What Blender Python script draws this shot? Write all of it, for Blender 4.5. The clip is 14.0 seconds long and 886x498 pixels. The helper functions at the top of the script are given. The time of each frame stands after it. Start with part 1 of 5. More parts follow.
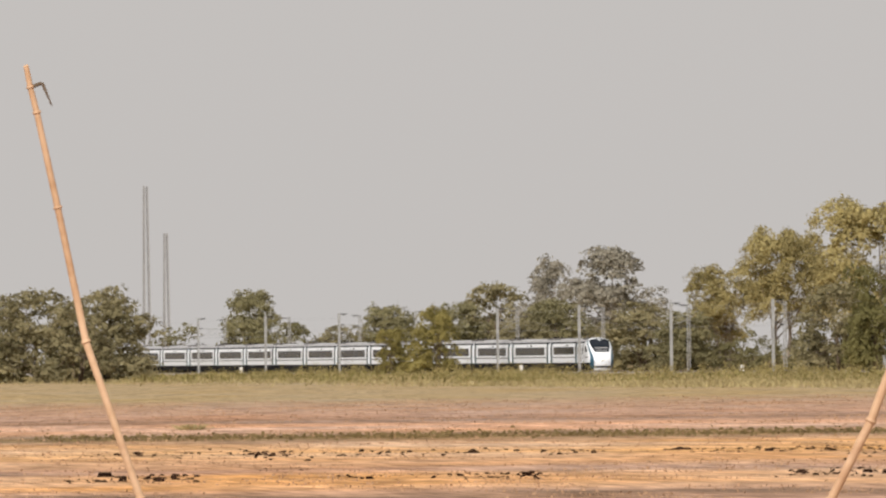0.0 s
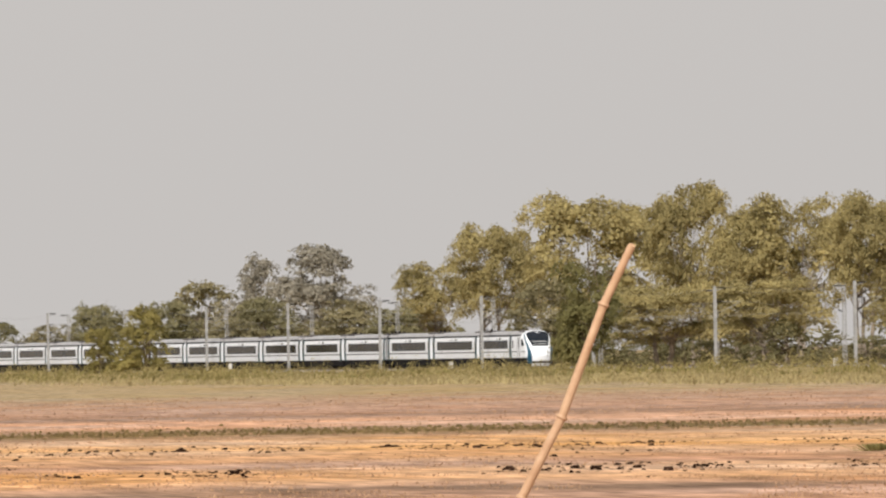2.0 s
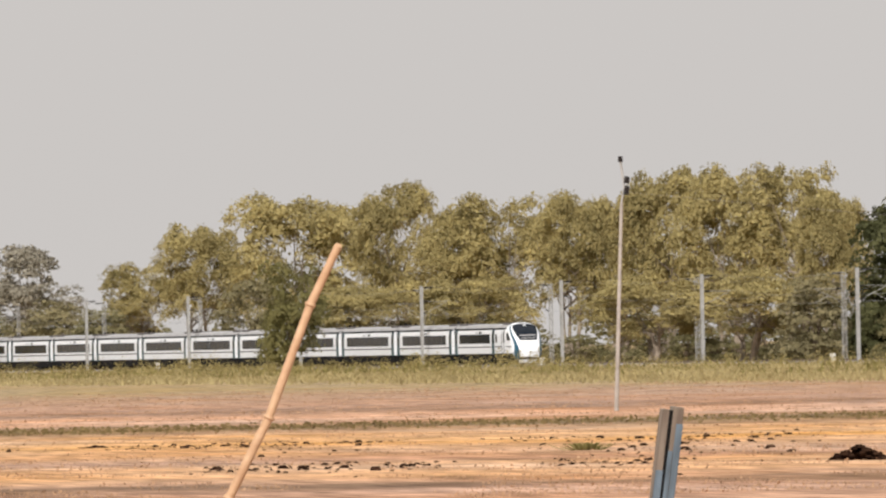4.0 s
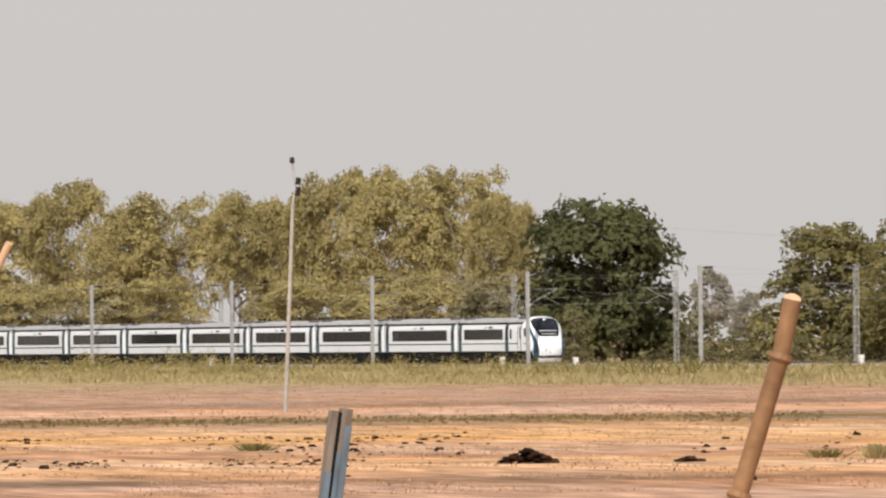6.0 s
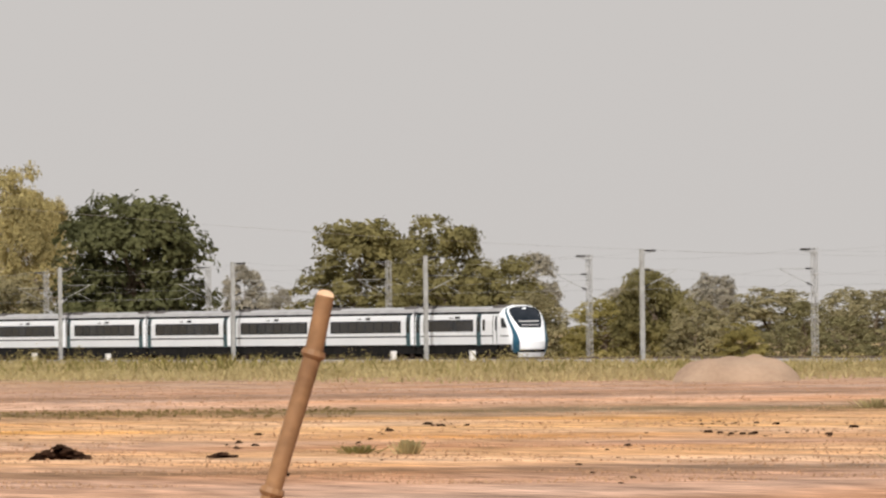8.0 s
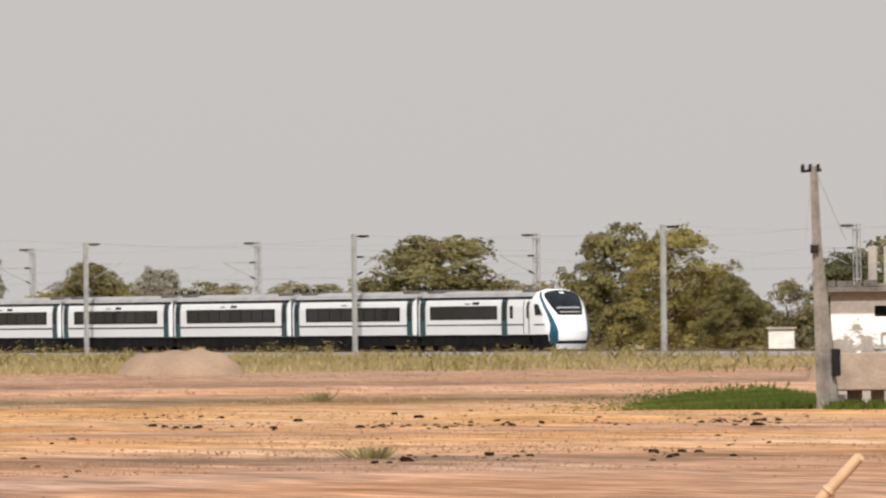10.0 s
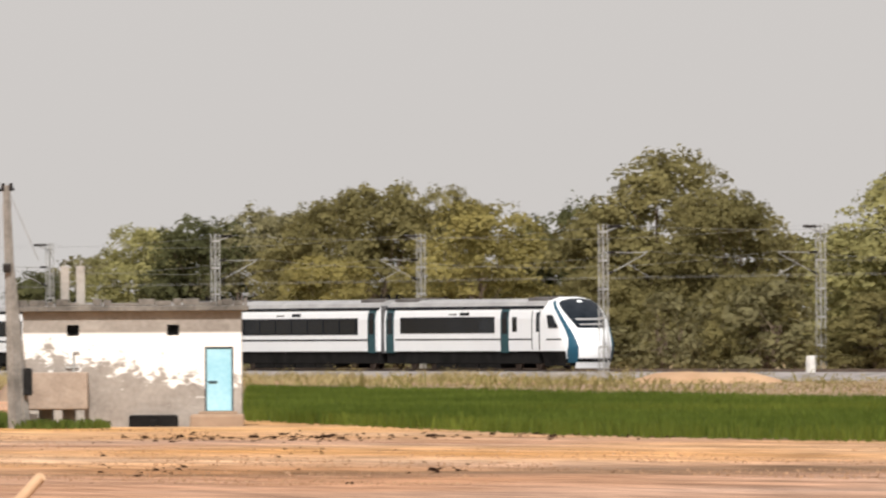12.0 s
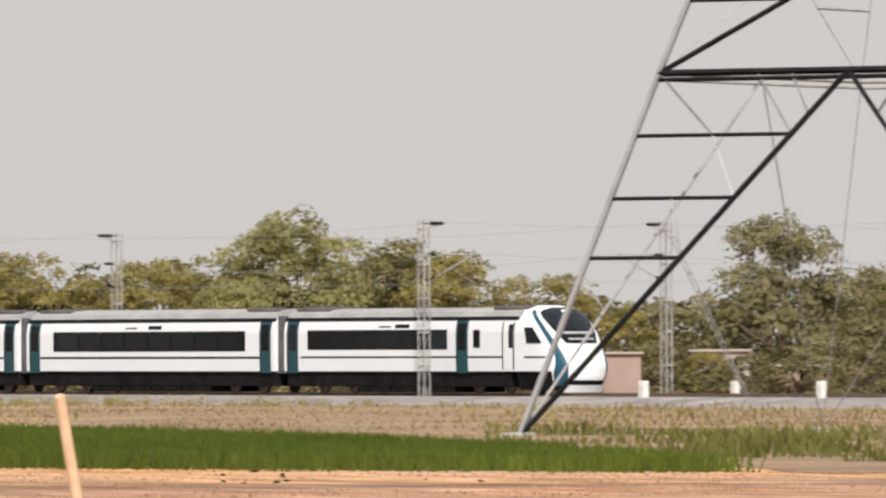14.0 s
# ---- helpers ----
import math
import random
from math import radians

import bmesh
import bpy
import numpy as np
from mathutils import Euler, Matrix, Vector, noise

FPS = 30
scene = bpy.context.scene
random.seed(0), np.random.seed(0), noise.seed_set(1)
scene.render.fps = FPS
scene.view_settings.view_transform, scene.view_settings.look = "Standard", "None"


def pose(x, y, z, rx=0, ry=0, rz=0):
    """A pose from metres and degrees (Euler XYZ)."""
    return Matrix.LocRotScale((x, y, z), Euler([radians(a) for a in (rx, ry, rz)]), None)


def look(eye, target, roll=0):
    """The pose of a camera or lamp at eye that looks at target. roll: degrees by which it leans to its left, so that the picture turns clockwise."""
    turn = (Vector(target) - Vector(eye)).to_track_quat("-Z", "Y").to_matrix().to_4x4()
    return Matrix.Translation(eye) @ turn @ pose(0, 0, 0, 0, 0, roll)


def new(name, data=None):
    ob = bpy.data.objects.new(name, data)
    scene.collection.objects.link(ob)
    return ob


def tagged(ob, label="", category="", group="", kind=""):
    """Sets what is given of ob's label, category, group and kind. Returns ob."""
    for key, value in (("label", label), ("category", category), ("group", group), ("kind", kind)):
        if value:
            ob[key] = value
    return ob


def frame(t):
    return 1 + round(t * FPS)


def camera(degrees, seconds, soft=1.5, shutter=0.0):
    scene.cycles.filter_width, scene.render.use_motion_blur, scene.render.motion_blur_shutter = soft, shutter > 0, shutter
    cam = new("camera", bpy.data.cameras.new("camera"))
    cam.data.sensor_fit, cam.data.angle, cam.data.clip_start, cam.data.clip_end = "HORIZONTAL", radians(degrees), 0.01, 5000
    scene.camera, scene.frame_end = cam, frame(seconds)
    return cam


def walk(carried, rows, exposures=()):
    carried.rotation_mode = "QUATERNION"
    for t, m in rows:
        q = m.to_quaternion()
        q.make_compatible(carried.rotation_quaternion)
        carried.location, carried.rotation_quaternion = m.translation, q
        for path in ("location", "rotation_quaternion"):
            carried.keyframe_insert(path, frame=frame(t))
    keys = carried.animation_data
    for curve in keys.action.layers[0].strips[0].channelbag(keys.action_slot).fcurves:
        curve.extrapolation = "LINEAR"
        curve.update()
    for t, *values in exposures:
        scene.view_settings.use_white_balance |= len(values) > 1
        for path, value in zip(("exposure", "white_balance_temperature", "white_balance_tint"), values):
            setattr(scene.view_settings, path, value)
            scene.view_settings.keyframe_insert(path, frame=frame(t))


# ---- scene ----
# Bearings are degrees clockwise from the far end of the railway, seen from the camera's stand at the origin;
# the railway runs along x at y = 267 and the field lies at z = 0.
EYE_Z = 2.8
TRACK_Y = 267.0
RAIL_Z = 0.5


def spot(bearing, dist, z=0.0):
    a = radians(bearing)
    return Vector((-dist * math.cos(a), dist * math.sin(a), z))


# ---- camera: seconds, side step, heading, tilt, lean ----
cam = camera(4.935, 14.0, 2.3, 0.14)
PATH = [
    (0, -0.055, 78.7043, 0.5866, -0.688),
    (0.5, -0.043, 78.3385, 0.5741, -0.745),
    (1, -0.028, 77.9172, 0.5656, -0.793),
    (1.5, -0.012, 77.5016, 0.5585, -0.894),
    (2, 0, 77.0819, 0.5515, -1.056),
    (2.2, 0, 76.9251, 0.5546, -0.965),
    (4.3, 0, 75.1807, 0.5122, -1.170),
    (4.5, 0, 74.9995, 0.5091, -1.091),
    (5, 0, 74.5457, 0.5039, -1.001),
    (5.5, 0, 74.0946, 0.5003, -0.746),
    (6, 0, 73.6127, 0.4959, -0.627),
    (6.5, 0, 73.0747, 0.4952, -0.592),
    (7, 0, 72.4882, 0.5000, -0.612),
    (7.5, 0, 71.7415, 0.4773, -0.599),
    (7.7, 0, 71.4473, 0.4652, -0.616),
    (10, -0.03, 67.9080, 0.3791, -0.610),
    (10.5, -0.01, 67.0321, 0.3947, -0.577),
    (11, 0, 65.9742, 0.4076, -0.544),
    (11.5, 0, 64.7768, 0.4267, -0.456),
    (12, 0, 63.4142, 0.4499, -0.347),
    (12.2, 0, 62.8094, 0.4564, -0.344),
    (12.5, 0, 61.8452, 0.4646, -0.516),
    (12.7, 0, 61.1598, 0.4635, -0.601),
    (13, 0, 60.0644, 0.4589, -0.541),
    (13.2, 0, 59.3076, 0.4504, -0.547),
    (13.5, 0, 58.2182, 0.4573, -0.434),
    (13.7, 0, 57.5955, 0.4945, -0.336),
    (14, 0, 56.6446, 0.5346, -0.203),
]


def camera_pose(side, heading, tilt, lean):
    h = radians(heading)
    m = pose(side * math.cos(h), side * math.sin(h), EYE_Z, 0, 0, heading)
    return m @ pose(0, 0, 0, 90 + tilt, 0, 0) @ pose(0, 0, 0, 0, 0, lean)


walk(cam, [(t, camera_pose(*r)) for t, *r in PATH], [(0, -0.12), (5, 0.02), (7.5, 0.0), (10, -0.06), (11, -0.05), (11.5, 0.05), (12.5, 0.06), (14, 0.08)])

# ---- world and sun ----
SUN_ELEVATION, SUN_AZIMUTH = 42.0, -30.0   # azimuth: degrees from +x towards +y
world = bpy.data.worlds.new("sky")
scene.world = world
world.use_nodes = True
wn = world.node_tree.nodes
wl = world.node_tree.links
sky = wn.new("ShaderNodeTexSky")
sky.sky_type, sky.sun_disc = "NISHITA", False
sky.sun_elevation = radians(SUN_ELEVATION)
sky.sun_rotation = radians(90 - SUN_AZIMUTH)
sky.air_density, sky.dust_density, sky.ozone_density = 1.0, 6.0, 1.0
haze = wn.new("ShaderNodeMix")
haze.data_type = "RGBA"
haze.inputs[0].default_value = 0.88
haze.inputs[7].default_value = (6.7, 6.4, 6.2, 1)    # dust haze over the plain
wl.new(sky.outputs[0], haze.inputs[6])
wl.new(haze.outputs[2], wn["Background"].inputs[0])
wn["Background"].inputs[1].default_value = 0.1

sun_data = bpy.data.lights.new("sun", "SUN")
sun_data.energy, sun_data.angle, sun_data.color = 4.5, radians(0.8), (1.0, 0.94, 0.86)
sun = new("sun", sun_data)
e, a = radians(SUN_ELEVATION), radians(SUN_AZIMUTH)
sun.matrix_world = look((0, 0, 60), Vector((0, 0, 60)) - Vector((math.cos(e) * math.cos(a), math.cos(e) * math.sin(a), math.sin(e))))


# ---- materials ----
def material(name, low, high, rough=0.8, metal=0.0, scale=1.0, fine=None, bump=0.0, piece=0.0, spec=0.3, coords="Object", stretch=(1, 1, 1)):
    """Two colours mixed by coarse and fine noise; piece: how much single pieces differ in brightness."""
    m = bpy.data.materials.new(name)
    m.use_nodes = True
    n, l = m.node_tree.nodes, m.node_tree.links
    b = n["Principled BSDF"]
    tc = n.new("ShaderNodeTexCoord")
    mp = n.new("ShaderNodeMapping")
    mp.inputs["Scale"].default_value = stretch
    l.new(tc.outputs[coords], mp.inputs[0])
    n1, n2 = n.new("ShaderNodeTexNoise"), n.new("ShaderNodeTexNoise")
    n1.inputs["Scale"].default_value = scale
    n1.inputs["Detail"].default_value = 5
    n2.inputs["Scale"].default_value = fine or scale * 9
    n2.inputs["Detail"].default_value = 3
    l.new(mp.outputs[0], n1.inputs[0]), l.new(mp.outputs[0], n2.inputs[0])
    add = n.new("ShaderNodeMath")
    add.operation = "MULTIPLY_ADD"
    add.inputs[1].default_value = 0.45
    l.new(n2.outputs[0], add.inputs[0]), l.new(n1.outputs[0], add.inputs[2])
    ramp = n.new("ShaderNodeValToRGB")
    ramp.color_ramp.elements[0].position, ramp.color_ramp.elements[1].position = 0.5, 0.95
    ramp.color_ramp.elements[0].color, ramp.color_ramp.elements[1].color = (*low, 1), (*high, 1)
    l.new(add.outputs[0], ramp.inputs[0])
    out = ramp.outputs[0]
    if piece:
        info = n.new("ShaderNodeObjectInfo" if piece > 0 else "ShaderNodeNewGeometry")
        rng = n.new("ShaderNodeMapRange")
        rng.inputs[3].default_value, rng.inputs[4].default_value = 1 - abs(piece), 1 + abs(piece)
        l.new(info.outputs["Random" if piece > 0 else "Random Per Island"], rng.inputs[0])
        hsv = n.new("ShaderNodeHueSaturation")
        l.new(rng.outputs[0], hsv.inputs["Value"]), l.new(out, hsv.inputs["Color"])
        out = hsv.outputs[0]
    l.new(out, b.inputs["Base Color"])
    b.inputs["Roughness"].default_value, b.inputs["Metallic"].default_value = rough, metal
    b.inputs["Specular IOR Level"].default_value = spec
    if bump:
        bn = n.new("ShaderNodeBump")
        bn.inputs["Distance"].default_value = bump
        bn.inputs["Strength"].default_value = 0.7
        l.new(add.outputs[0], bn.inputs["Height"]), l.new(bn.outputs[0], b.inputs["Normal"])
    return m


def leaf_material(name, low, high):
    """Leaves: each clump a little different, some light passing through."""
    m = material(name, low, high, 0.7, 0, 0.12, 0.7, 0, -0.16, 0.15)
    n, l = m.node_tree.nodes, m.node_tree.links
    b = n["Principled BSDF"]
    col = b.inputs["Base Color"].links[0].from_socket
    tr = n.new("ShaderNodeBsdfTranslucent")
    l.new(col, tr.inputs[0])
    mix = n.new("ShaderNodeMixShader")
    mix.inputs[0].default_value = 0.44
    l.new(b.outputs[0], mix.inputs[1]), l.new(tr.outputs[0], mix.inputs[2])
    l.new(mix.outputs[0], n["Material Output"].inputs[0])
    return m


MAT = {
    "train_white": material("train_white_paint", (0.76, 0.79, 0.84), (0.82, 0.85, 0.89), 0.35, 0, 0.3, 4, 0, 0, 0.5),
    "train_teal": material("train_teal_paint", (0.006, 0.055, 0.1), (0.012, 0.085, 0.14), 0.35, 0, 0.4, 5, 0, 0, 0.5),
    "train_navy": material("train_navy_paint", (0.005, 0.042, 0.056), (0.01, 0.07, 0.088), 0.4, 0, 0.4, 5, 0, 0, 0.3),
    "train_grey": material("train_roof_grey", (0.27, 0.27, 0.28), (0.4, 0.4, 0.41), 0.6, 0, 0.5, 4, 0, 0),
    "train_dark": material("train_cant_rail", (0.005, 0.006, 0.009), (0.011, 0.013, 0.018), 0.7, 0, 0.5, spec=0.1),
    "train_unit": material("roof_unit_grey", (0.07, 0.065, 0.065), (0.15, 0.14, 0.14), 0.8, 0, 0.8, 6, 0, 0, 0.1),
    "bellows": material("bellows_rubber", (0.07, 0.072, 0.078), (0.13, 0.13, 0.14), 0.85, 0, 2),
    "under": material("underframe_black", (0.005, 0.005, 0.005), (0.016, 0.015, 0.015), 0.9, 0, 1.2, spec=0.1),
    "glass": material("tinted_glass", (0.004, 0.006, 0.009), (0.013, 0.016, 0.021), 0.15, 0, 0.4, 2, 0, 0.85, 0.12),
    "steel": material("galvanised_steel", (0.3, 0.3, 0.3), (0.48, 0.48, 0.47), 0.6, 0.3, 1.5, 14),
    "grey_steel": material("dull_grey_steel", (0.12, 0.12, 0.12), (0.22, 0.22, 0.215), 0.7, 0.2, 1.2, 12),
    # near black: shade of the tower's near face put into colour; also dark fittings
    "dark_steel": material("shaded_and_dark_steel", (0.008, 0.008, 0.009), (0.022, 0.022, 0.022), 0.8, 0.0, 1.2, 12, spec=0.1),
    "wire": material("wire_metal", (0.3, 0.3, 0.3), (0.42, 0.42, 0.42), 0.6, 0.3, 1),
    "insulator": material("insulator_glaze", (0.01, 0.008, 0.008), (0.02, 0.016, 0.015), 0.4, 0, 2),
    "rail": material("rail_steel", (0.1, 0.07, 0.055), (0.2, 0.15, 0.12), 0.6, 0.4, 1.5),
    "ballast": material("ballast_stone", (0.17, 0.155, 0.15), (0.36, 0.33, 0.32), 0.95, 0, 0.5, 9, 0.05),
    "sleeper": material("concrete_sleeper", (0.3, 0.29, 0.27), (0.42, 0.4, 0.38), 0.9, 0, 1),
    "concrete": material("weathered_concrete", (0.27, 0.25, 0.23), (0.44, 0.41, 0.38), 0.9, 0, 0.8, 8, 0.01),
    "old_concrete": material("stained_concrete", (0.13, 0.12, 0.11), (0.34, 0.32, 0.3), 0.95, 0, 1.1, 8, 0.01),
    "roof_concrete": material("sooty_concrete", (0.075, 0.07, 0.064), (0.24, 0.22, 0.2), 0.95, 0, 1.4, 9, 0.01),
    "white_post": material("whitewashed_stone", (0.55, 0.54, 0.52), (0.78, 0.77, 0.75), 0.9, 0, 2, 14, 0.01),
    "bark": material("bark", (0.09, 0.065, 0.045), (0.2, 0.155, 0.115), 0.95, 0, 1.5, 12, 0.04),
    "bark_pale": material("pale_bark", (0.2, 0.165, 0.13), (0.36, 0.31, 0.26), 0.95, 0, 1.5, 12, 0.04),
    "old_bamboo": material("aged_bamboo", (0.15, 0.078, 0.036), (0.3, 0.165, 0.08), 0.6, 0, 2.5, 30, 0.002, 0, 0.3),
    # haze on the far masts put into the steel's colour; tower legs share it
    "far_steel": material("hazed_steel", (0.22, 0.22, 0.23), (0.31, 0.31, 0.32), 0.8, 0, 1),
    "bamboo": material("dry_bamboo", (0.42, 0.25, 0.14), (0.66, 0.46, 0.3), 0.55, 0, 2.5, 30, 0.002, 0, 0.4),
    "clod": material("dark_soil", (0.013, 0.007, 0.005), (0.042, 0.023, 0.015), 1.0, 0, 2, 14, 0.05, -0.3, 0.0),
    "dirt": material("bare_earth", (0.25, 0.17, 0.12), (0.37, 0.265, 0.19), 1.0, 0, 0.3, 4, 0.1),
}
# haze is put into these leaf colours, most strongly in dense, hazy and gum
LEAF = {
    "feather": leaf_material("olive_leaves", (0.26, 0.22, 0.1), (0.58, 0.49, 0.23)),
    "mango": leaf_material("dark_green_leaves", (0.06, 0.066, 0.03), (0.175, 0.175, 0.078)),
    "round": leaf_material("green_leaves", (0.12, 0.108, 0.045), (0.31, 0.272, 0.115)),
    "dense": leaf_material("hazed_green_leaves", (0.19, 0.175, 0.095), (0.36, 0.33, 0.18)),
    "hazy": leaf_material("hazed_pale_leaves", (0.2, 0.18, 0.1), (0.4, 0.35, 0.2)),
    "gum": leaf_material("hazed_grey_leaves", (0.27, 0.25, 0.2), (0.44, 0.41, 0.34)),
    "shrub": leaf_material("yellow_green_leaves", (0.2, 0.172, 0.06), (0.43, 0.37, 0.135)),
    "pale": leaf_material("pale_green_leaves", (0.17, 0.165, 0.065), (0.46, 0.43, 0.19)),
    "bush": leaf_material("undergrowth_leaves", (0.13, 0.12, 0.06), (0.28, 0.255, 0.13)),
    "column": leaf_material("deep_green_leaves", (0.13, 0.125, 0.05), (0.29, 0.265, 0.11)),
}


# ---- builders ----
def as_mesh(name, verts, faces, mat=None, smooth=False):
    me = bpy.data.meshes.new(name)
    me.from_pydata([tuple(v) for v in verts], [], faces)
    if mat:
        me.materials.append(mat)
    if smooth:
        me.polygons.foreach_set("use_smooth", [True] * len(me.polygons))
    me.update()
    return me


def fast_quads(name, quads, mat):
    """quads: array (n, 4, 3), one mesh of loose quads."""
    n = len(quads)
    me = bpy.data.meshes.new(name)
    me.vertices.add(4 * n), me.loops.add(4 * n), me.polygons.add(n)
    me.vertices.foreach_set("co", np.ascontiguousarray(quads, dtype=np.float32).ravel())
    me.loops.foreach_set("vertex_index", np.arange(4 * n, dtype=np.int32))
    me.polygons.foreach_set("loop_start", np.arange(0, 4 * n, 4, dtype=np.int32))
    me.update(calc_edges=True)
    me.materials.append(mat)
    return me


def part(name, data, mat, parent, label="", m=None):
    """Links a bmesh or a mesh as one object under its thing."""
    if isinstance(data, bmesh.types.BMesh):
        me = bpy.data.meshes.new(name)
        data.to_mesh(me), data.free()
        me.materials.append(mat)
    else:
        me = data
    ob = new(name, me)
    ob.parent = parent
    if m is not None:
        ob.matrix_basis = m
    return tagged(ob, label)


def empty(name, m):
    ob = new(name)
    ob.matrix_basis = m
    return ob


def box(bm, x0, x1, y0, y1, z0, z1, bevel=0.0):
    r = bmesh.ops.create_cube(bm, size=1)
    vs = r["verts"]
    for v in vs:
        v.co = Vector(((x0 + x1) / 2 + v.co.x * (x1 - x0), (y0 + y1) / 2 + v.co.y * (y1 - y0), (z0 + z1) / 2 + v.co.z * (z1 - z0)))
    if bevel:
        es = list({e for v in vs for e in v.link_edges})
        bmesh.ops.bevel(bm, geom=es, offset=bevel, segments=2, affect="EDGES", profile=0.5)
    return bm


def rod(bm, p, q, r0, r1=None, n=6):
    """A tapered rod from p to q."""
    p, q = Vector(p), Vector(q)
    d = q - p
    rot = d.to_track_quat("Z", "Y").to_matrix().to_4x4()
    bmesh.ops.create_cone(bm, cap_ends=True, segments=n, radius1=r0, radius2=r0 if r1 is None else r1, depth=d.length,
                          matrix=Matrix.Translation((p + q) / 2) @ rot)
    return bm


def prism(bm, outline, x0, x1):
    """A closed outline in (y, z) pushed along x."""
    a = [bm.verts.new((x0, y, z)) for y, z in outline]
    b = [bm.verts.new((x1, y, z)) for y, z in outline]
    n = len(outline)
    for i in range(n):
        bm.faces.new((a[i], a[(i + 1) % n], b[(i + 1) % n], b[i]))
    bm.faces.new(a[::-1]), bm.faces.new(b)
    return bm


# ---- ground ----
FURROW = radians(20.0)    # bearing across which the furrows run


def ground_z(x, y):
    """Flat field, a low bank under the camera's stand, small swells."""
    r = math.hypot(x, y)
    bank = 1.25 * max(0.0, min(1.0, (48 - r) / 30)) ** 1.5
    return bank + 0.02 * math.sin(x * 0.05) * math.sin(y * 0.07) * (r < 800)


def ground_material():
    m = bpy.data.materials.new("stubble_field")
    m.use_nodes = True
    n, l = m.node_tree.nodes, m.node_tree.links
    b = n["Principled BSDF"]
    b.inputs["Roughness"].default_value, b.inputs["Specular IOR Level"].default_value = 1.0, 0.02
    geo = n.new("ShaderNodeNewGeometry")
    dot = n.new("ShaderNodeVectorMath")
    dot.operation = "DOT_PRODUCT"
    dot.inputs[1].default_value = (-math.cos(FURROW), math.sin(FURROW), 0)
    l.new(geo.outputs["Position"], dot.inputs[0])

    def noise_of(scale, stretch=(1, 1, 1), detail=5):
        mp = n.new("ShaderNodeMapping")
        mp.inputs["Rotation"].default_value = (0, 0, FURROW)
        mp.inputs["Scale"].default_value = stretch
        l.new(geo.outputs["Position"], mp.inputs[0])
        t = n.new("ShaderNodeTexNoise")
        t.inputs["Scale"].default_value, t.inputs["Detail"].default_value = scale, detail
        l.new(mp.outputs[0], t.inputs[0])
        return t.outputs[0]

    def math_of(op, a, c, d=None):
        q = n.new("ShaderNodeMath")
        q.operation = op
        for i, v in enumerate((a, c, d)):
            if v is None:
                continue
            if isinstance(v, (int, float)):
                q.inputs[i].default_value = v
            else:
                l.new(v, q.inputs[i])
        return q.outputs[0]

    # distance across the furrows, with uneven borders
    wob = math_of("MULTIPLY_ADD", noise_of(0.02, (1.0, 0.5, 1)), 36.0, -18.0)
    wob2 = math_of("MULTIPLY_ADD", noise_of(0.15, (0.5, 1.0, 1)), 22.0, -11.0)
    w = math_of("ADD", dot.outputs["Value"], math_of("ADD", wob, wob2))
    k = math_of("DIVIDE", w, 700.0)
    ramp = n.new("ShaderNodeValToRGB")
    els = ramp.color_ramp.elements
    stops = [
        (0, (0.38, 0.215, 0.135)), (194, (0.4, 0.225, 0.14)), (202, (0.19, 0.115, 0.07)), (208, (0.4, 0.225, 0.13)), (216, (0.51, 0.28, 0.13)),
        (240, (0.48, 0.27, 0.13)), (252, (0.36, 0.2, 0.125)), (262, (0.44, 0.245, 0.125)), (290, (0.52, 0.29, 0.12)), (318, (0.48, 0.27, 0.125)),
        (335, (0.3, 0.18, 0.095)), (350, (0.16, 0.11, 0.05)), (362, (0.27, 0.165, 0.095)), (385, (0.5, 0.285, 0.175)), (410, (0.47, 0.265, 0.16)),
        (430, (0.24, 0.145, 0.095)), (470, (0.37, 0.215, 0.14)), (580, (0.33, 0.21, 0.13)), (650, (0.31, 0.225, 0.115)),
    ]
    els[0].position, els[0].color = 0.0, (*stops[0][1], 1)
    els[1].position, els[1].color = stops[-1][0] / 700, (*stops[-1][1], 1)
    for p, c in stops[1:-1]:
        el = els.new(p / 700)
        el.color = (*c, 1)
    l.new(k, ramp.inputs[0])
    # straw, patches and clods in the surface
    val = math_of("MULTIPLY_ADD", noise_of(0.5, (0.25, 1.0, 1)), 1.9, 0.06)
    fine = math_of("MULTIPLY_ADD", noise_of(3.0, (0.12, 1.0, 1), 8), 2.6, -0.28)
    tot = math_of("MULTIPLY", val, fine)
    hsv = n.new("ShaderNodeHueSaturation")
    l.new(ramp.outputs[0], hsv.inputs["Color"]), l.new(tot, hsv.inputs["Value"])
    l.new(math_of("MULTIPLY_ADD", noise_of(0.08, (0.6, 1.0, 1)), 0.9, 0.46), hsv.inputs["Saturation"])
    l.new(hsv.outputs[0], b.inputs["Base Color"])
    bn = n.new("ShaderNodeBump")
    bn.inputs["Distance"].default_value, bn.inputs["Strength"].default_value = 0.25, 0.9
    l.new(noise_of(1.2, (1.0, 0.5, 1), 8), bn.inputs["Height"]), l.new(bn.outputs[0], b.inputs["Normal"])
    return m


FIELD = ground_material()


def build_ground():
    def axis(lo, hi, step):
        c = [lo]
        while c[-1] < hi:
            c.append(c[-1] + max(step, abs(c[-1]) * 0.08))
        return c
    pos = axis(0, 5200, 8)
    line = [-v for v in pos[:0:-1]] + pos
    nx = len(line)
    verts = [(x, y, ground_z(x, y)) for x in line for y in line]
    faces = [(i * nx + j, (i + 1) * nx + j, (i + 1) * nx + j + 1, i * nx + j + 1) for i in range(nx - 1) for j in range(nx - 1)]
    ob = new("ground", as_mesh("ground", verts, faces, FIELD, True))
    tagged(ob, "dry harvested field of stubble and bare reddish earth", "ground", kind="structure")


build_ground()


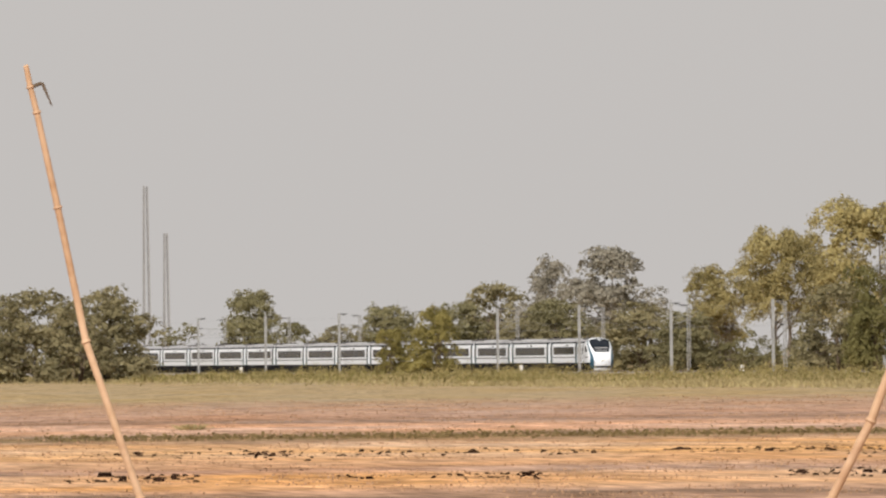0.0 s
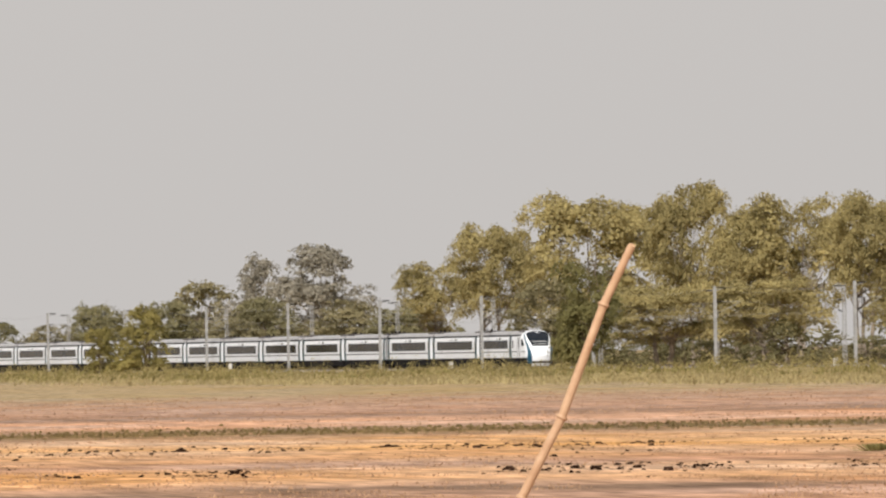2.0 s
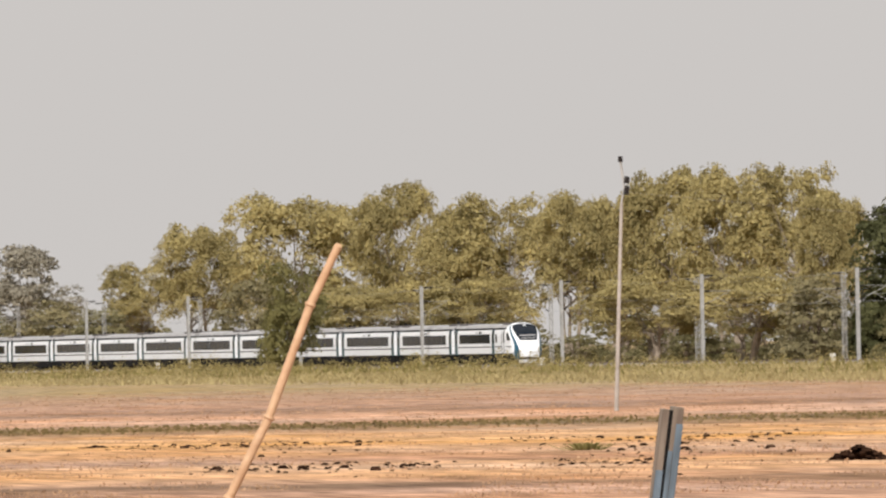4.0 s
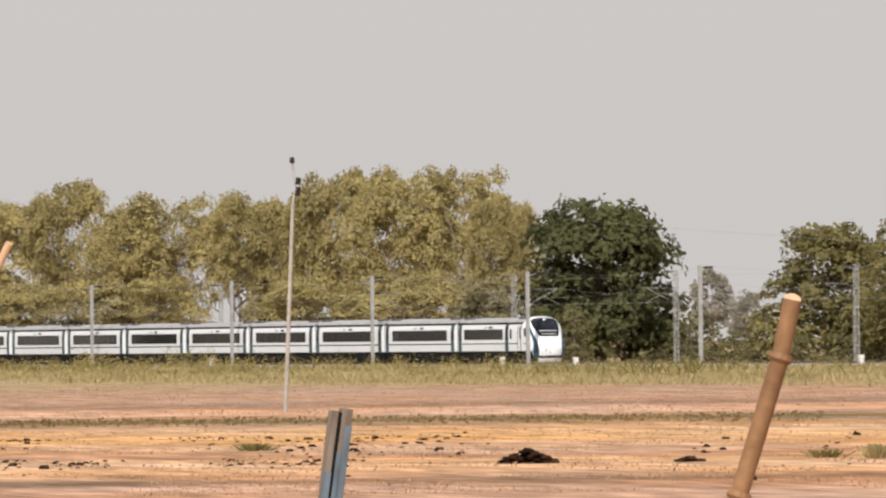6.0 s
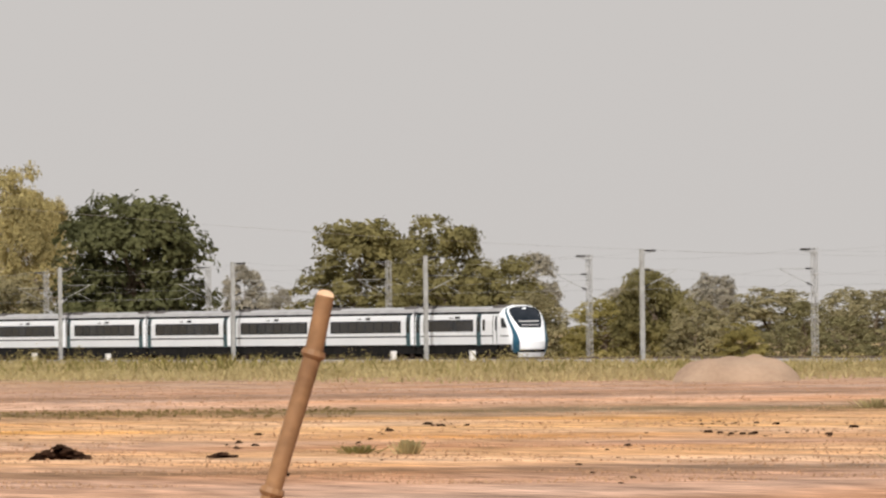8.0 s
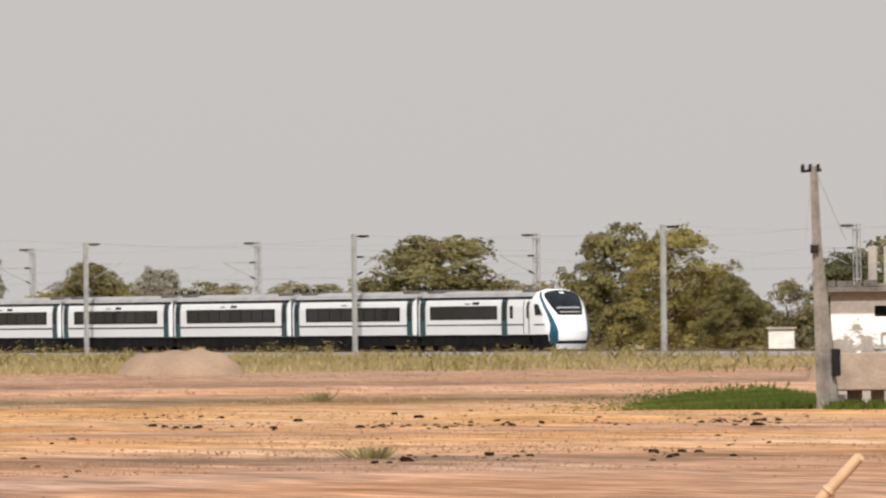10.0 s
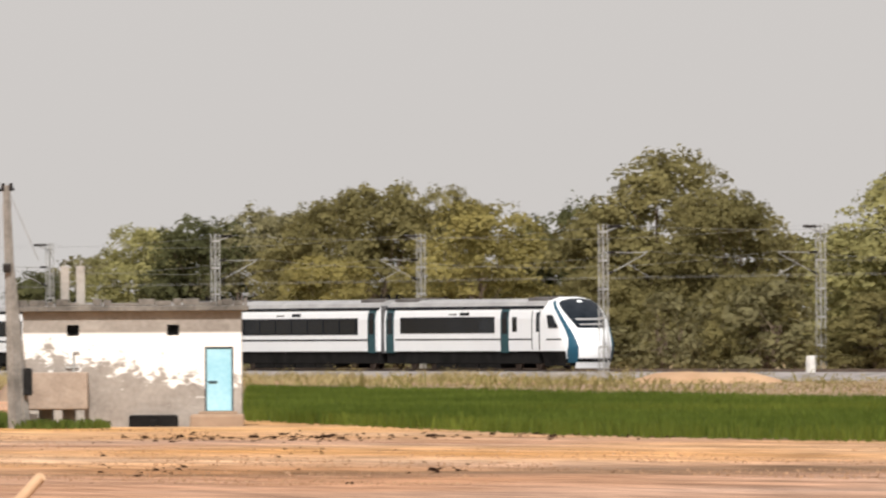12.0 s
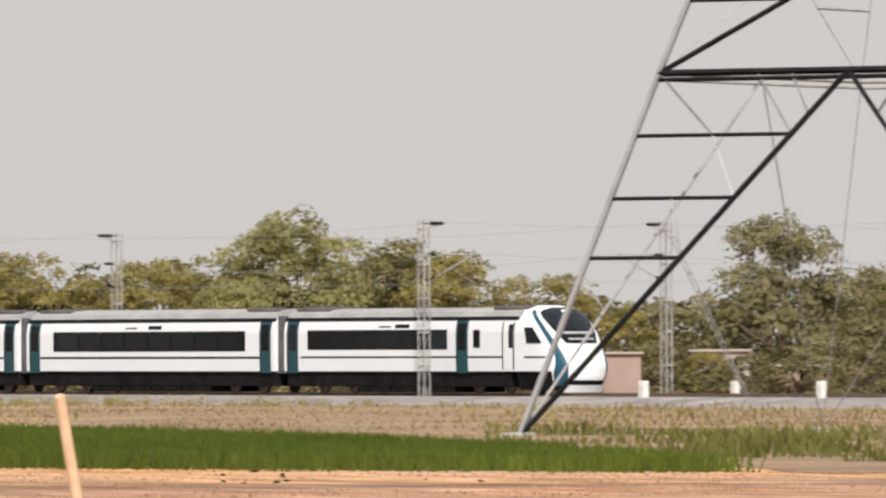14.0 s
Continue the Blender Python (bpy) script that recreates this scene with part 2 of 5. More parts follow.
# ---- railway bed ----
def build_railway():
    x0, x1 = -4200.0, 300.0
    bm = bmesh.new()
    t2 = TRACK_Y + 6
    prism(bm, [(TRACK_Y - 9, -0.3), (TRACK_Y - 6.2, 0.12), (t2 + 6.2, 0.12), (t2 + 9, -0.3)], x0, x1)
    bank = part("embankment", bm, MAT["dirt"], None)
    tagged(bank, "low earth embankment carrying the railway", "embankment", kind="structure")
    for i, y in enumerate((TRACK_Y, t2)):
        bm = bmesh.new()
        prism(bm, [(y - (8.5 if i == 0 else 3.0), -0.05 if i == 0 else 0.11), (y - (4.6 if i == 0 else 1.9), 0.4), (y + 1.9, 0.4), (y + 2.95, 0.11)], x0, x1)
        bed = part("ballast_bed_%d" % (i + 1), bm, MAT["ballast"], None)
        tagged(bed, "grey crushed stone ballast bed under a track", "ballast", kind="structure")
        for side in (-0.86, 0.86):
            bm = bmesh.new()
            prism(bm, [(y + side - 0.07, 0.335), (y + side - 0.02, 0.37), (y + side - 0.036, 0.46), (y + side - 0.036, 0.5), (y + side + 0.036, 0.5),
                       (y + side + 0.036, 0.46), (y + side + 0.02, 0.37), (y + side + 0.07, 0.335)], x0, x1)
            part("rail", bm, MAT["rail"], bed)
        bm = bmesh.new()
        box(bm, -0.12, 0.12, -1.37, 1.37, 0.3, 0.36, 0)
        me = bpy.data.meshes.new("sleeper")
        bm.to_mesh(me), bm.free()
        me.materials.append(MAT["sleeper"])
        if i == 0:
            for k in range(280):
                part("sleeper", me, None, bed, m=pose(-470 + k * 0.6, y, 0))


build_railway()

# ---- train ----
PITCH = 24.0
SIDE = [(1.62, 1.06), (1.64, 1.6), (1.64, 2.9), (1.58, 3.3), (1.50, 3.52)]


def side_skin(bm, x0, x1, z0, z1, out=0.0, sgn=-1):
    """A strip of the coach side between two heights, following its curve."""
    def y_at(z):
        for (ya, za), (yb, zb) in zip(SIDE, SIDE[1:]):
            if z <= zb:
                return ya + (yb - ya) * max(0, (z - za)) / (zb - za)
        return SIDE[-1][0]
    zs = [z0] + [z for _, z in SIDE if z0 + 0.02 < z < z1 - 0.02] + [z1]
    inner = [(sgn * (y_at(z) - 0.04), z) for z in zs]
    outer = [(sgn * (y_at(z) + out), z) for z in zs]
    prism(bm, outer + inner[::-1], x0, x1)
    bmesh.ops.recalc_face_normals(bm, faces=bm.faces)
    return bm


def mesh_of(name, bm, mat):
    bmesh.ops.recalc_face_normals(bm, faces=bm.faces)
    me = bpy.data.meshes.new(name)
    bm.to_mesh(me), bm.free()
    me.materials.append(mat)
    return me


COACH = {}


def coach_meshes():
    hl = PITCH / 2 - 0.45
    bm = bmesh.new()
    shell = [(-y, z) for y, z in SIDE] + [(-1.38, 3.66)] + [(1.38, 3.66)] + [(y, z) for y, z in SIDE[::-1]]
    prism(bm, shell, -hl, hl)
    COACH["body"] = mesh_of("coach", bm, MAT["train_white"])
    bm = bmesh.new()
    prism(bm, [(-1.56, 3.45), (-1.52, 3.62), (1.52, 3.62), (1.56, 3.45)], -hl + 0.02, hl - 0.02)
    COACH["cant"] = mesh_of("cant_rail", bm, MAT["train_dark"])
    bm = bmesh.new()
    prism(bm, [(-1.46, 3.6), (-1.3, 3.85), (-0.8, 4.02), (0, 4.08), (0.8, 4.02), (1.3, 3.85), (1.46, 3.6)], -hl + 0.1, hl - 0.1)
    COACH["roof"] = mesh_of("roof", bm, MAT["train_grey"])
    bm = bmesh.new()
    box(bm, -1.5, 1.5, -1.1, 1.1, 3.8, 4.1, 0.08)
    for k in range(5):
        box(bm, -1.2 + k * 0.55, -0.95 + k * 0.55, -0.8, 0.8, 4.09, 4.15)
    COACH["ac"] = mesh_of("roof_unit", bm, MAT["train_unit"])
    for sgn, nm in ((-1, "n"), (1, "f")):
        bm = bmesh.new()
        side_skin(bm, -8.95, 8.95, 2.02, 3.0, 0.008, sgn)
        COACH["ribbon" + nm] = mesh_of("window_band", bm, MAT["train_dark"])
        bm = bmesh.new()
        side_skin(bm, -1.0, 1.0, 2.1, 2.93, 0.016, sgn)
        COACH["pane" + nm] = mesh_of("pane", bm, MAT["glass"])
        bm = bmesh.new()
        side_skin(bm, -0.5, 0.5, 0.98, 3.45, 0.014, sgn)
        COACH["door" + nm] = mesh_of("door", bm, MAT["train_navy"])
        bm = bmesh.new()
        side_skin(bm, -0.33, 0.33, 2.05, 3.3, 0.022, sgn)
        COACH["dpane" + nm] = mesh_of("door_pane", bm, MAT["glass"])
        bm = bmesh.new()
        side_skin(bm, -10.2, 10.2, 1.66, 1.77, 0.006, sgn)
        COACH["stripe" + nm] = mesh_of("stripe", bm, MAT["train_dark"])
        bm = bmesh.new()
        side_skin(bm, -0.6, 0.6, 3.1, 3.28, 0.012, sgn)
        COACH["display" + nm] = mesh_of("display_panel", bm, MAT["glass"])
        bm = bmesh.new()
        side_skin(bm, -0.5, 0.5, 3.13, 3.2, 0.008, sgn)
        COACH["letters" + nm] = mesh_of("lettering_bar", bm, MAT["train_dark"])
    bm = bmesh.new()
    box(bm, -hl + 0.05, hl - 0.05, -1.5, 1.5, 0.34, 1.05, 0.03)
    COACH["under"] = mesh_of("underframe", bm, MAT["under"])
    bm = bmesh.new()
    box(bm, -1.3, 1.3, -1.47, 1.47, 0.06, 0.7, 0.05)
    COACH["box"] = mesh_of("equipment_box", bm, MAT["under"])
    bm = bmesh.new()
    for s in (-1.08, 1.08):
        box(bm, -1.75, 1.75, s - 0.1, s + 0.1, 0.5, 0.78, 0.04)
        for x in (-1.3, 1.3):
            box(bm, x - 0.24, x + 0.24, s - 0.16, s + 0.16, 0.32, 0.62, 0.05)
    box(bm, -0.3, 0.3, -1.1, 1.1, 0.5, 0.8, 0.04)
    COACH["bogie"] = mesh_of("bogie", bm, MAT["under"])
    bm = bmesh.new()
    for s in (-0.86, 0.86):
        bmesh.ops.create_cone(bm, cap_ends=True, segments=20, radius1=0.46, radius2=0.46, depth=0.13, matrix=pose(0, s, 0.46, 90, 0, 0))
    rod(bm, (0, -0.86, 0.46), (0, 0.86, 0.46), 0.08)
    COACH["wheels"] = mesh_of("wheelset", bm, MAT["rail"])
    bm = bmesh.new()
    for k in range(5):
        box(bm, -0.44 + k * 0.18, -0.3 + k * 0.18, -1.42, 1.42, 0.95, 3.72, 0.02)
    box(bm, -0.45, 0.45, -1.36, 1.36, 1.0, 3.66)
    COACH["bellows"] = mesh_of("gangway_bellows", bm, MAT["bellows"])
    bm = bmesh.new()
    box(bm, -0.9, 0.9, -0.7, 0.7, 4.02, 4.16, 0.03)
    for x, z in ((-0.8, 4.35), (0.8, 4.35)):
        rod(bm, (x, -0.5, 4.12), (0.2, -0.3, z), 0.03), rod(bm, (x, 0.5, 4.12), (0.2, 0.3, z), 0.03)
    for y in (-0.5, 0, 0.5):
        rod(bm, (-0.4, y, 4.14), (-0.4, y, 4.4), 0.07)
    COACH["pantograph"] = mesh_of("folded_pantograph", bm, MAT["under"])


def bogies(ob, xs):
    for bx in xs:
        part("bogie", COACH["bogie"], None, ob, m=pose(bx, 0, 0))
        for wx in (-1.3, 1.3):
            part("wheelset", COACH["wheels"], None, ob, m=pose(bx + wx, 0, 0))


def middle_coach(train, x, k):
    ob = part("coach", COACH["body"], None, train, "white passenger coach with a dark window band", pose(x, 0, 0))
    part("cant_rail", COACH["cant"], None, ob), part("roof", COACH["roof"], None, ob, "grey ribbed roof")
    part("underframe", COACH["under"], None, ob, "black underframe")
    for q in range(4):
        part("equipment_box", COACH["box"], None, ob, m=pose(-4.2 + q * 2.8, 0, 0))
    for ax in (-9.7, 9.7):
        part("roof_unit", COACH["ac"], None, ob, m=pose(ax, 0, 0))
    for nm in "nf":
        part("window_band", COACH["ribbon" + nm], None, ob), part("stripe", COACH["stripe" + nm], None, ob)
        for dx in (-10.75, 10.75):
            part("door", COACH["door" + nm], None, ob, "teal sliding door", pose(dx, 0, 0))
            part("door_pane", COACH["dpane" + nm], None, ob, m=pose(dx, 0, 0))
        part("display_panel", COACH["display" + nm], None, ob, m=pose(0.6, 0, 0))
        part("lettering_bar", COACH["letters" + nm], None, ob, m=pose(-1.6, 0, 0))
    for q in range(8):
        part("pane", COACH["panen"], None, ob, m=pose(-7.6 + q * 2.17, 0, 0))
    bogies(ob, (-8.2, 8.2))
    part("gangway_bellows", COACH["bellows"], None, ob, "grey rubber gangway", pose(PITCH / 2, 0, 0))
    if k in (0, 1, 2, 5, 6, 9, 10):
        for px in (-11.2, 10.2):
            part("folded_pantograph", COACH["pantograph"], None, ob, m=pose(px, 0, 0))
    return ob


# the streamlined cab: how far forward the shell reaches at height z, and how wide it is there
NOSE = [(0.1, 23.9), (0.42, 24.1), (0.8, 24.25), (1.3, 24.3), (1.8, 24.05), (2.3, 23.7), (2.8, 23.3), (3.3, 22.75), (3.7, 22.25), (3.95, 21.9), (4.12, 21.2)]
CAB_X = 20.4


def along(table, z):
    for (za, a), (zb, b) in zip(table, table[1:]):
        if z <= zb:
            return a + (b - a) * max(0.0, z - za) / (zb - za)
    return table[-1][1]


def nose_point(phi, z, out=0.0):
    w = along([(0.1, 1.4), (0.42, 1.45), (1.06, 1.62), (1.6, 1.64), (2.9, 1.64), (3.3, 1.58), (3.55, 1.48), (3.8, 1.3), (4.0, 1.0), (4.12, 0.5)], z)
    y = w * math.sin(phi)
    c = abs(math.cos(phi))
    x = CAB_X + (along(NOSE, z) - CAB_X) * c ** 0.3
    n = Vector((math.cos(phi) * 0.9, math.sin(phi), 0.25 if z > 2 else 0.0)).normalized()
    return Vector((x, y, z)) + n * out


def nose_patch(zs, phis_of, mat, out, name):
    """A patch of the cab's shell; phis_of(z) gives the angles across it."""
    rows = [[nose_point(p, z, out) for p in phis_of(z)] for z in zs]
    m = len(rows[0])
    vs = [v for r in rows for v in r]
    fs = [(i * m + j, i * m + j + 1, (i + 1) * m + j + 1, (i + 1) * m + j) for i in range(len(rows) - 1) for j in range(m - 1)]
    return as_mesh(name, vs, fs, mat, True)


def span(a, b, n):
    return [a + (b - a) * i / (n - 1) for i in range(n)]


def driving_coach(train, m):
    hl = CAB_X
    bm = bmesh.new()
    shell = [(-y, z) for y, z in SIDE] + [(-1.38, 3.66)] + [(1.38, 3.66)] + [(y, z) for y, z in SIDE[::-1]]
    prism(bm, shell, 0.45, hl)
    ob = part("driving_coach", mesh_of("driving_coach", bm, MAT["train_white"]), None, train, "white driving coach with a rounded nose", m)
    bm = bmesh.new()
    prism(bm, [(-1.56, 3.45), (-1.52, 3.62), (1.52, 3.62), (1.56, 3.45)], 0.47, hl + 0.2)
    part("cant_rail", mesh_of("cant_rail", bm, MAT["train_dark"]), None, ob)
    bm = bmesh.new()
    prism(bm, [(-1.46, 3.6), (-1.3, 3.85), (-0.8, 4.0), (0, 4.05), (0.8, 4.0), (1.3, 3.85), (1.46, 3.6)], 0.5, hl + 0.3)
    part("roof", mesh_of("roof", bm, MAT["train_grey"]), None, ob)
    for ax in (2.2, 19.3):
        part("roof_unit", COACH["ac"], None, ob, m=pose(ax, 0, 0))
    part("underframe", COACH["under"], None, ob, m=pose(10.2, 0, 0) @ Matrix.Diagonal((0.84, 1, 1, 1)))
    for q in range(3):
        part("equipment_box", COACH["box"], None, ob, m=pose(8.1 + q * 2.8, 0, 0))
    for sgn, nm in ((-1, "n"), (1, "f")):
        bm = bmesh.new()
        side_skin(bm, 2.55, 14.7, 2.08, 3.02, 0.008, sgn)
        part("window_band", mesh_of("window_band", bm, MAT["train_dark"]), None, ob)
        bm = bmesh.new()
        side_skin(bm, 1.9, CAB_X, 1.68, 1.77, 0.006, sgn)
        part("stripe", mesh_of("stripe", bm, MAT["train_dark"]), None, ob)
        for dx in (1.2, 15.95):
            part("door", COACH["door" + nm], None, ob, "teal sliding door", pose(dx, 0, 0))
            part("door_pane", COACH["dpane" + nm], None, ob, m=pose(dx, 0, 0))
        bm = bmesh.new()
        side_skin(bm, 16.92, 17.48, 2.16, 3.0, 0.012, sgn)
        part("small_window", mesh_of("small_window", bm, MAT["glass"]), None, ob)
        bm = bmesh.new()
        side_skin(bm, 19.45, 20.3, 1.15, 3.35, 0.014, sgn)
        cab_door = part("cab_door", mesh_of("cab_door", bm, MAT["train_white"]), None, ob)
        bm = bmesh.new()
        for xx in (19.4, 20.3):
            side_skin(bm, xx, xx + 0.06, 1.15, 3.35, 0.05, sgn)
        part("door_seal", mesh_of("door_seal", bm, MAT["bellows"]), None, ob)
        bm = bmesh.new()
        side_skin(bm, 19.9, 20.26, 2.15, 3.25, 0.02, sgn)
        part("door_pane", mesh_of("door_pane", bm, MAT["glass"]), None, ob)
        part("display_panel", COACH["display" + nm], None, ob, m=pose(10.8, 0, 0))
        part("lettering_bar", COACH["letters" + nm], None, ob, m=pose(9.3, 0, 0))
    for q in range(6):
        part("pane", COACH["panen"], None, ob, m=pose(3.58 + q * 2.02, 0, 0))
    bogies(ob, (4.2, 17.6))
    # cab shell
    full = span(-math.pi / 2, math.pi / 2, 33)
    part("front_apron", nose_patch(span(0.64, 1.08, 7), lambda z: span(-1.2, 1.2, 25), MAT["train_white"], 0, "front_apron"), None, ob)
    part("nose_shell", nose_patch(span(1.06, 4.12, 44), lambda z: full, MAT["train_white"], 0, "nose_shell"), None, ob, "glossy white rounded nose")
    part("skirt", nose_patch(span(0.2, 1.07, 8), lambda z: full, MAT["under"], -0.06, "skirt"), None, ob)
    part("valance", nose_patch(span(0.08, 0.42, 6), lambda z: span(-0.8, 0.8, 15), MAT["train_white"], 0.08, "valance"), None, ob, "white plough valance")
    ws = lambda z: along([(2.35, 0.54), (2.81, 0.7), (3.3, 0.86), (3.7, 1.03), (3.82, 1.05), (3.9, 0.94), (3.97, 0.7), (4.02, 0.35)], z)
    part("windscreen", nose_patch(span(2.35, 4.02, 30), lambda z: span(-ws(z), ws(z), 21), MAT["glass"], 0.03, "windscreen"), None, ob, "large dark wrap-round windscreen")
    part("marker_lamp", nose_patch(span(3.8, 3.9, 4), lambda z: span(-0.12, 0.12, 5), MAT["train_white"], 0.06, "marker_lamp"), None, ob, "white lamp above the windscreen")
    for sgn in (-1, 1):
        def teal(z, sgn=sgn):
            a_ = along([(0.38, 0.76), (0.87, 0.71), (1.3, 0.69), (1.72, 0.73), (2.25, 0.83), (2.8, 0.95), (3.3, 1.04), (3.9, 1.28)], z)
            b_ = along([(0.38, 1.14), (0.87, 1.16), (1.3, 1.09), (1.72, 1.02), (2.25, 1.05), (2.8, 1.14), (3.3, 1.23), (3.9, 1.46)], z)
            return span(sgn * a_, sgn * b_, 5)
        part("side_band", nose_patch(span(0.4, 3.9, 28), teal, MAT["train_teal"], 0.02, "side_band"), None, ob, "curved teal band beside the windscreen")
        side = lambda z, sgn=sgn: span(sgn * 1.55, sgn * along([(2.36, 1.3), (3.09, 1.42)], z), 5)
        part("cab_side_window", nose_patch(span(2.36, 3.09, 6), side, MAT["glass"], 0.03, "cab_side_window"), None, ob)
        tail = lambda z, sgn=sgn: span(sgn * 1.565, sgn * 1.3, 6)
        part("stripe", nose_patch(span(1.68, 1.76, 3), tail, MAT["train_dark"], 0.012, "stripe"), None, ob)
    # dashboard reflections put onto the glass as two pale strips
    part("dash_reflection", nose_patch(span(2.5, 2.58, 3), lambda z: span(-0.42, 0.42, 9), MAT["train_grey"], 0.08, "dash_reflection"), None, ob, "pale reflection strip on the lower windscreen")
    part("dash_reflection", nose_patch(span(2.78, 2.88, 3), lambda z: span(-0.5, 0.5, 9), MAT["train_grey"], 0.08, "dash_reflection"), None, ob)
    bm = bmesh.new()
    for k in range(3):
        p, q = nose_point(-0.25 + k * 0.25, 2.34, 0.05), nose_point(-0.05 + k * 0.2, 2.75, 0.05)
        rod(bm, p, q, 0.015)
    part("wiper", mesh_of("wiper", bm, MAT["under"]), None, ob)
    return ob


def build_train():
    coach_meshes()
    train = empty("train", pose(0, TRACK_Y, RAIL_Z))
    tagged(train, "white and teal sixteen-coach electric express train on the track", "train")
    driving_coach(train, pose(0, 0, 0))
    for k in range(14):
        c = middle_coach(train, -PITCH / 2 - k * PITCH, k)
    part("gangway_bellows", COACH["bellows"], None, c, m=pose(-PITCH / 2, 0, 0))
    driving_coach(train, pose(-14 * PITCH, 0, 0, 0, 0, 180))
    return train


TRAIN = build_train()


# ---- trees ----
def lobes_for(kind, rng):
    """Balls of foliage in a crown 1 wide and 1 high (the trunk's part included)."""
    out = []
    seed = rng.uniform(0, 30)
    if kind == "mango" or kind == "round" or kind == "pale" or kind == "dense":
        base = 0.1
        for _ in range(74):
            a, h = rng.uniform(0, 2 * math.pi), rng.uniform(0, 1) ** 1.15
            z = base + (0.86 - base) * h
            r = 0.37 * math.sqrt(max(0.05, 1 - max(0.0, (h - 0.35) / 0.68) ** 2.2)) * rng.uniform(0.3, 1.0) ** 0.5
            r *= 0.97 + 0.2 * noise.noise((math.cos(a) * 1.4, math.sin(a) * 1.4, h * 2.2 + seed))
            z *= 0.98 + 0.1 * noise.noise((math.cos(a) * 1.2, math.sin(a) * 1.2, seed + 40))
            s = rng.uniform(0.075, 0.18)
            out.append((r * math.cos(a), r * math.sin(a), z, s, s * rng.uniform(0.8, 1.1)))
    elif kind == "feather":
        for _ in range(54):
            a, h = rng.uniform(0, 2 * math.pi), rng.uniform(0, 1) ** 0.75
            z = 0.3 + 0.63 * h
            r = 0.42 * (0.6 + 0.5 * math.sin(math.pi * min(1, h * 0.8 + 0.12))) * rng.uniform(0.2, 1) ** 0.5
            s = rng.uniform(0.07, 0.16)
            out.append((r * math.cos(a), r * math.sin(a), z, s * 1.15, s * 0.85))
    elif kind == "gum":
        for _ in range(56):
            a, h = rng.uniform(0, 2 * math.pi), rng.uniform(0, 1)
            z = 0.25 + 0.68 * h
            r = 0.4 * math.sin(math.pi * (0.2 + 0.7 * h)) * rng.uniform(0.1, 1) ** 0.5
            s = rng.uniform(0.08, 0.16)
            out.append((r * math.cos(a), r * math.sin(a), z, s, s * 0.85))
    elif kind == "column":
        for _ in range(60):
            a, h = rng.uniform(0, 2 * math.pi), rng.uniform(0, 1)
            z = 0.08 + 0.84 * h
            r = 0.34 * rng.uniform(0.2, 1) ** 0.5
            s = rng.uniform(0.12, 0.2)
            out.append((r * math.cos(a), r * math.sin(a), z, s, s * 0.9))
    else:                    # hazy, shrub
        for _ in range(64):
            a, h = rng.uniform(0, 2 * math.pi), rng.uniform(0, 1) ** 1.35
            z = 0.07 + 0.79 * h
            r = 0.4 * math.sqrt(max(0.06, 1 - max(0.0, (h - 0.3) / 0.72) ** 2)) * rng.uniform(0.15, 1) ** 0.5
            s = rng.uniform(0.09, 0.16)
            out.append((r * math.cos(a), r * math.sin(a), z, s, s * 1.0))
    return out


LEAVES = {"feather": 17000, "mango": 19000, "round": 18000, "dense": 12000, "hazy": 9000, "gum": 9000, "shrub": 14000, "pale": 18000, "column": 12000, "bush": 1500}
VARIANTS = {"feather": 5, "mango": 3, "round": 4, "dense": 2, "hazy": 4, "gum": 3, "shrub": 4, "pale": 2, "column": 1, "bush": 5}
TREE_LABEL = {
    "feather": "tall spreading tree with olive feathery foliage and bare lower limbs", "mango": "dense dark green broad-leaved tree behind the railway",
    "round": "full rounded green tree behind the railway", "dense": "bushy muted green tree beyond the railway", "hazy": "low haze-paled green tree beside the railway",
    "gum": "thin grey-green distant tree with an open crown", "shrub": "leafy yellow-green tree beside the railway", "pale": "large tree with pale sunlit foliage",
    "column": "narrow deep green tree leafy down to the ground",
}
PADS = {"mango": 560, "round": 620, "pale": 560, "bush": 130, "gum": 260, "feather": 360, "shrub": 350, "hazy": 350}
SOLID = {"mango": 0.97, "round": 0.94, "pale": 0.94, "gum": 0.92, "feather": 0.8, "shrub": 0.8, "column": 0.9, "bush": 0.85}
PAD_SIZE = {"feather": 0.72, "gum": 0.6, "bush": 1.0, "pale": 0.58, "round": 0.5}
LEAF_SIZE = {"feather": 0.155, "gum": 0.17, "mango": 0.175, "pale": 0.15, "round": 0.155, "shrub": 0.15, "bush": 0.31, "hazy": 0.18, "dense": 0.16}
TREE_MESH = {}


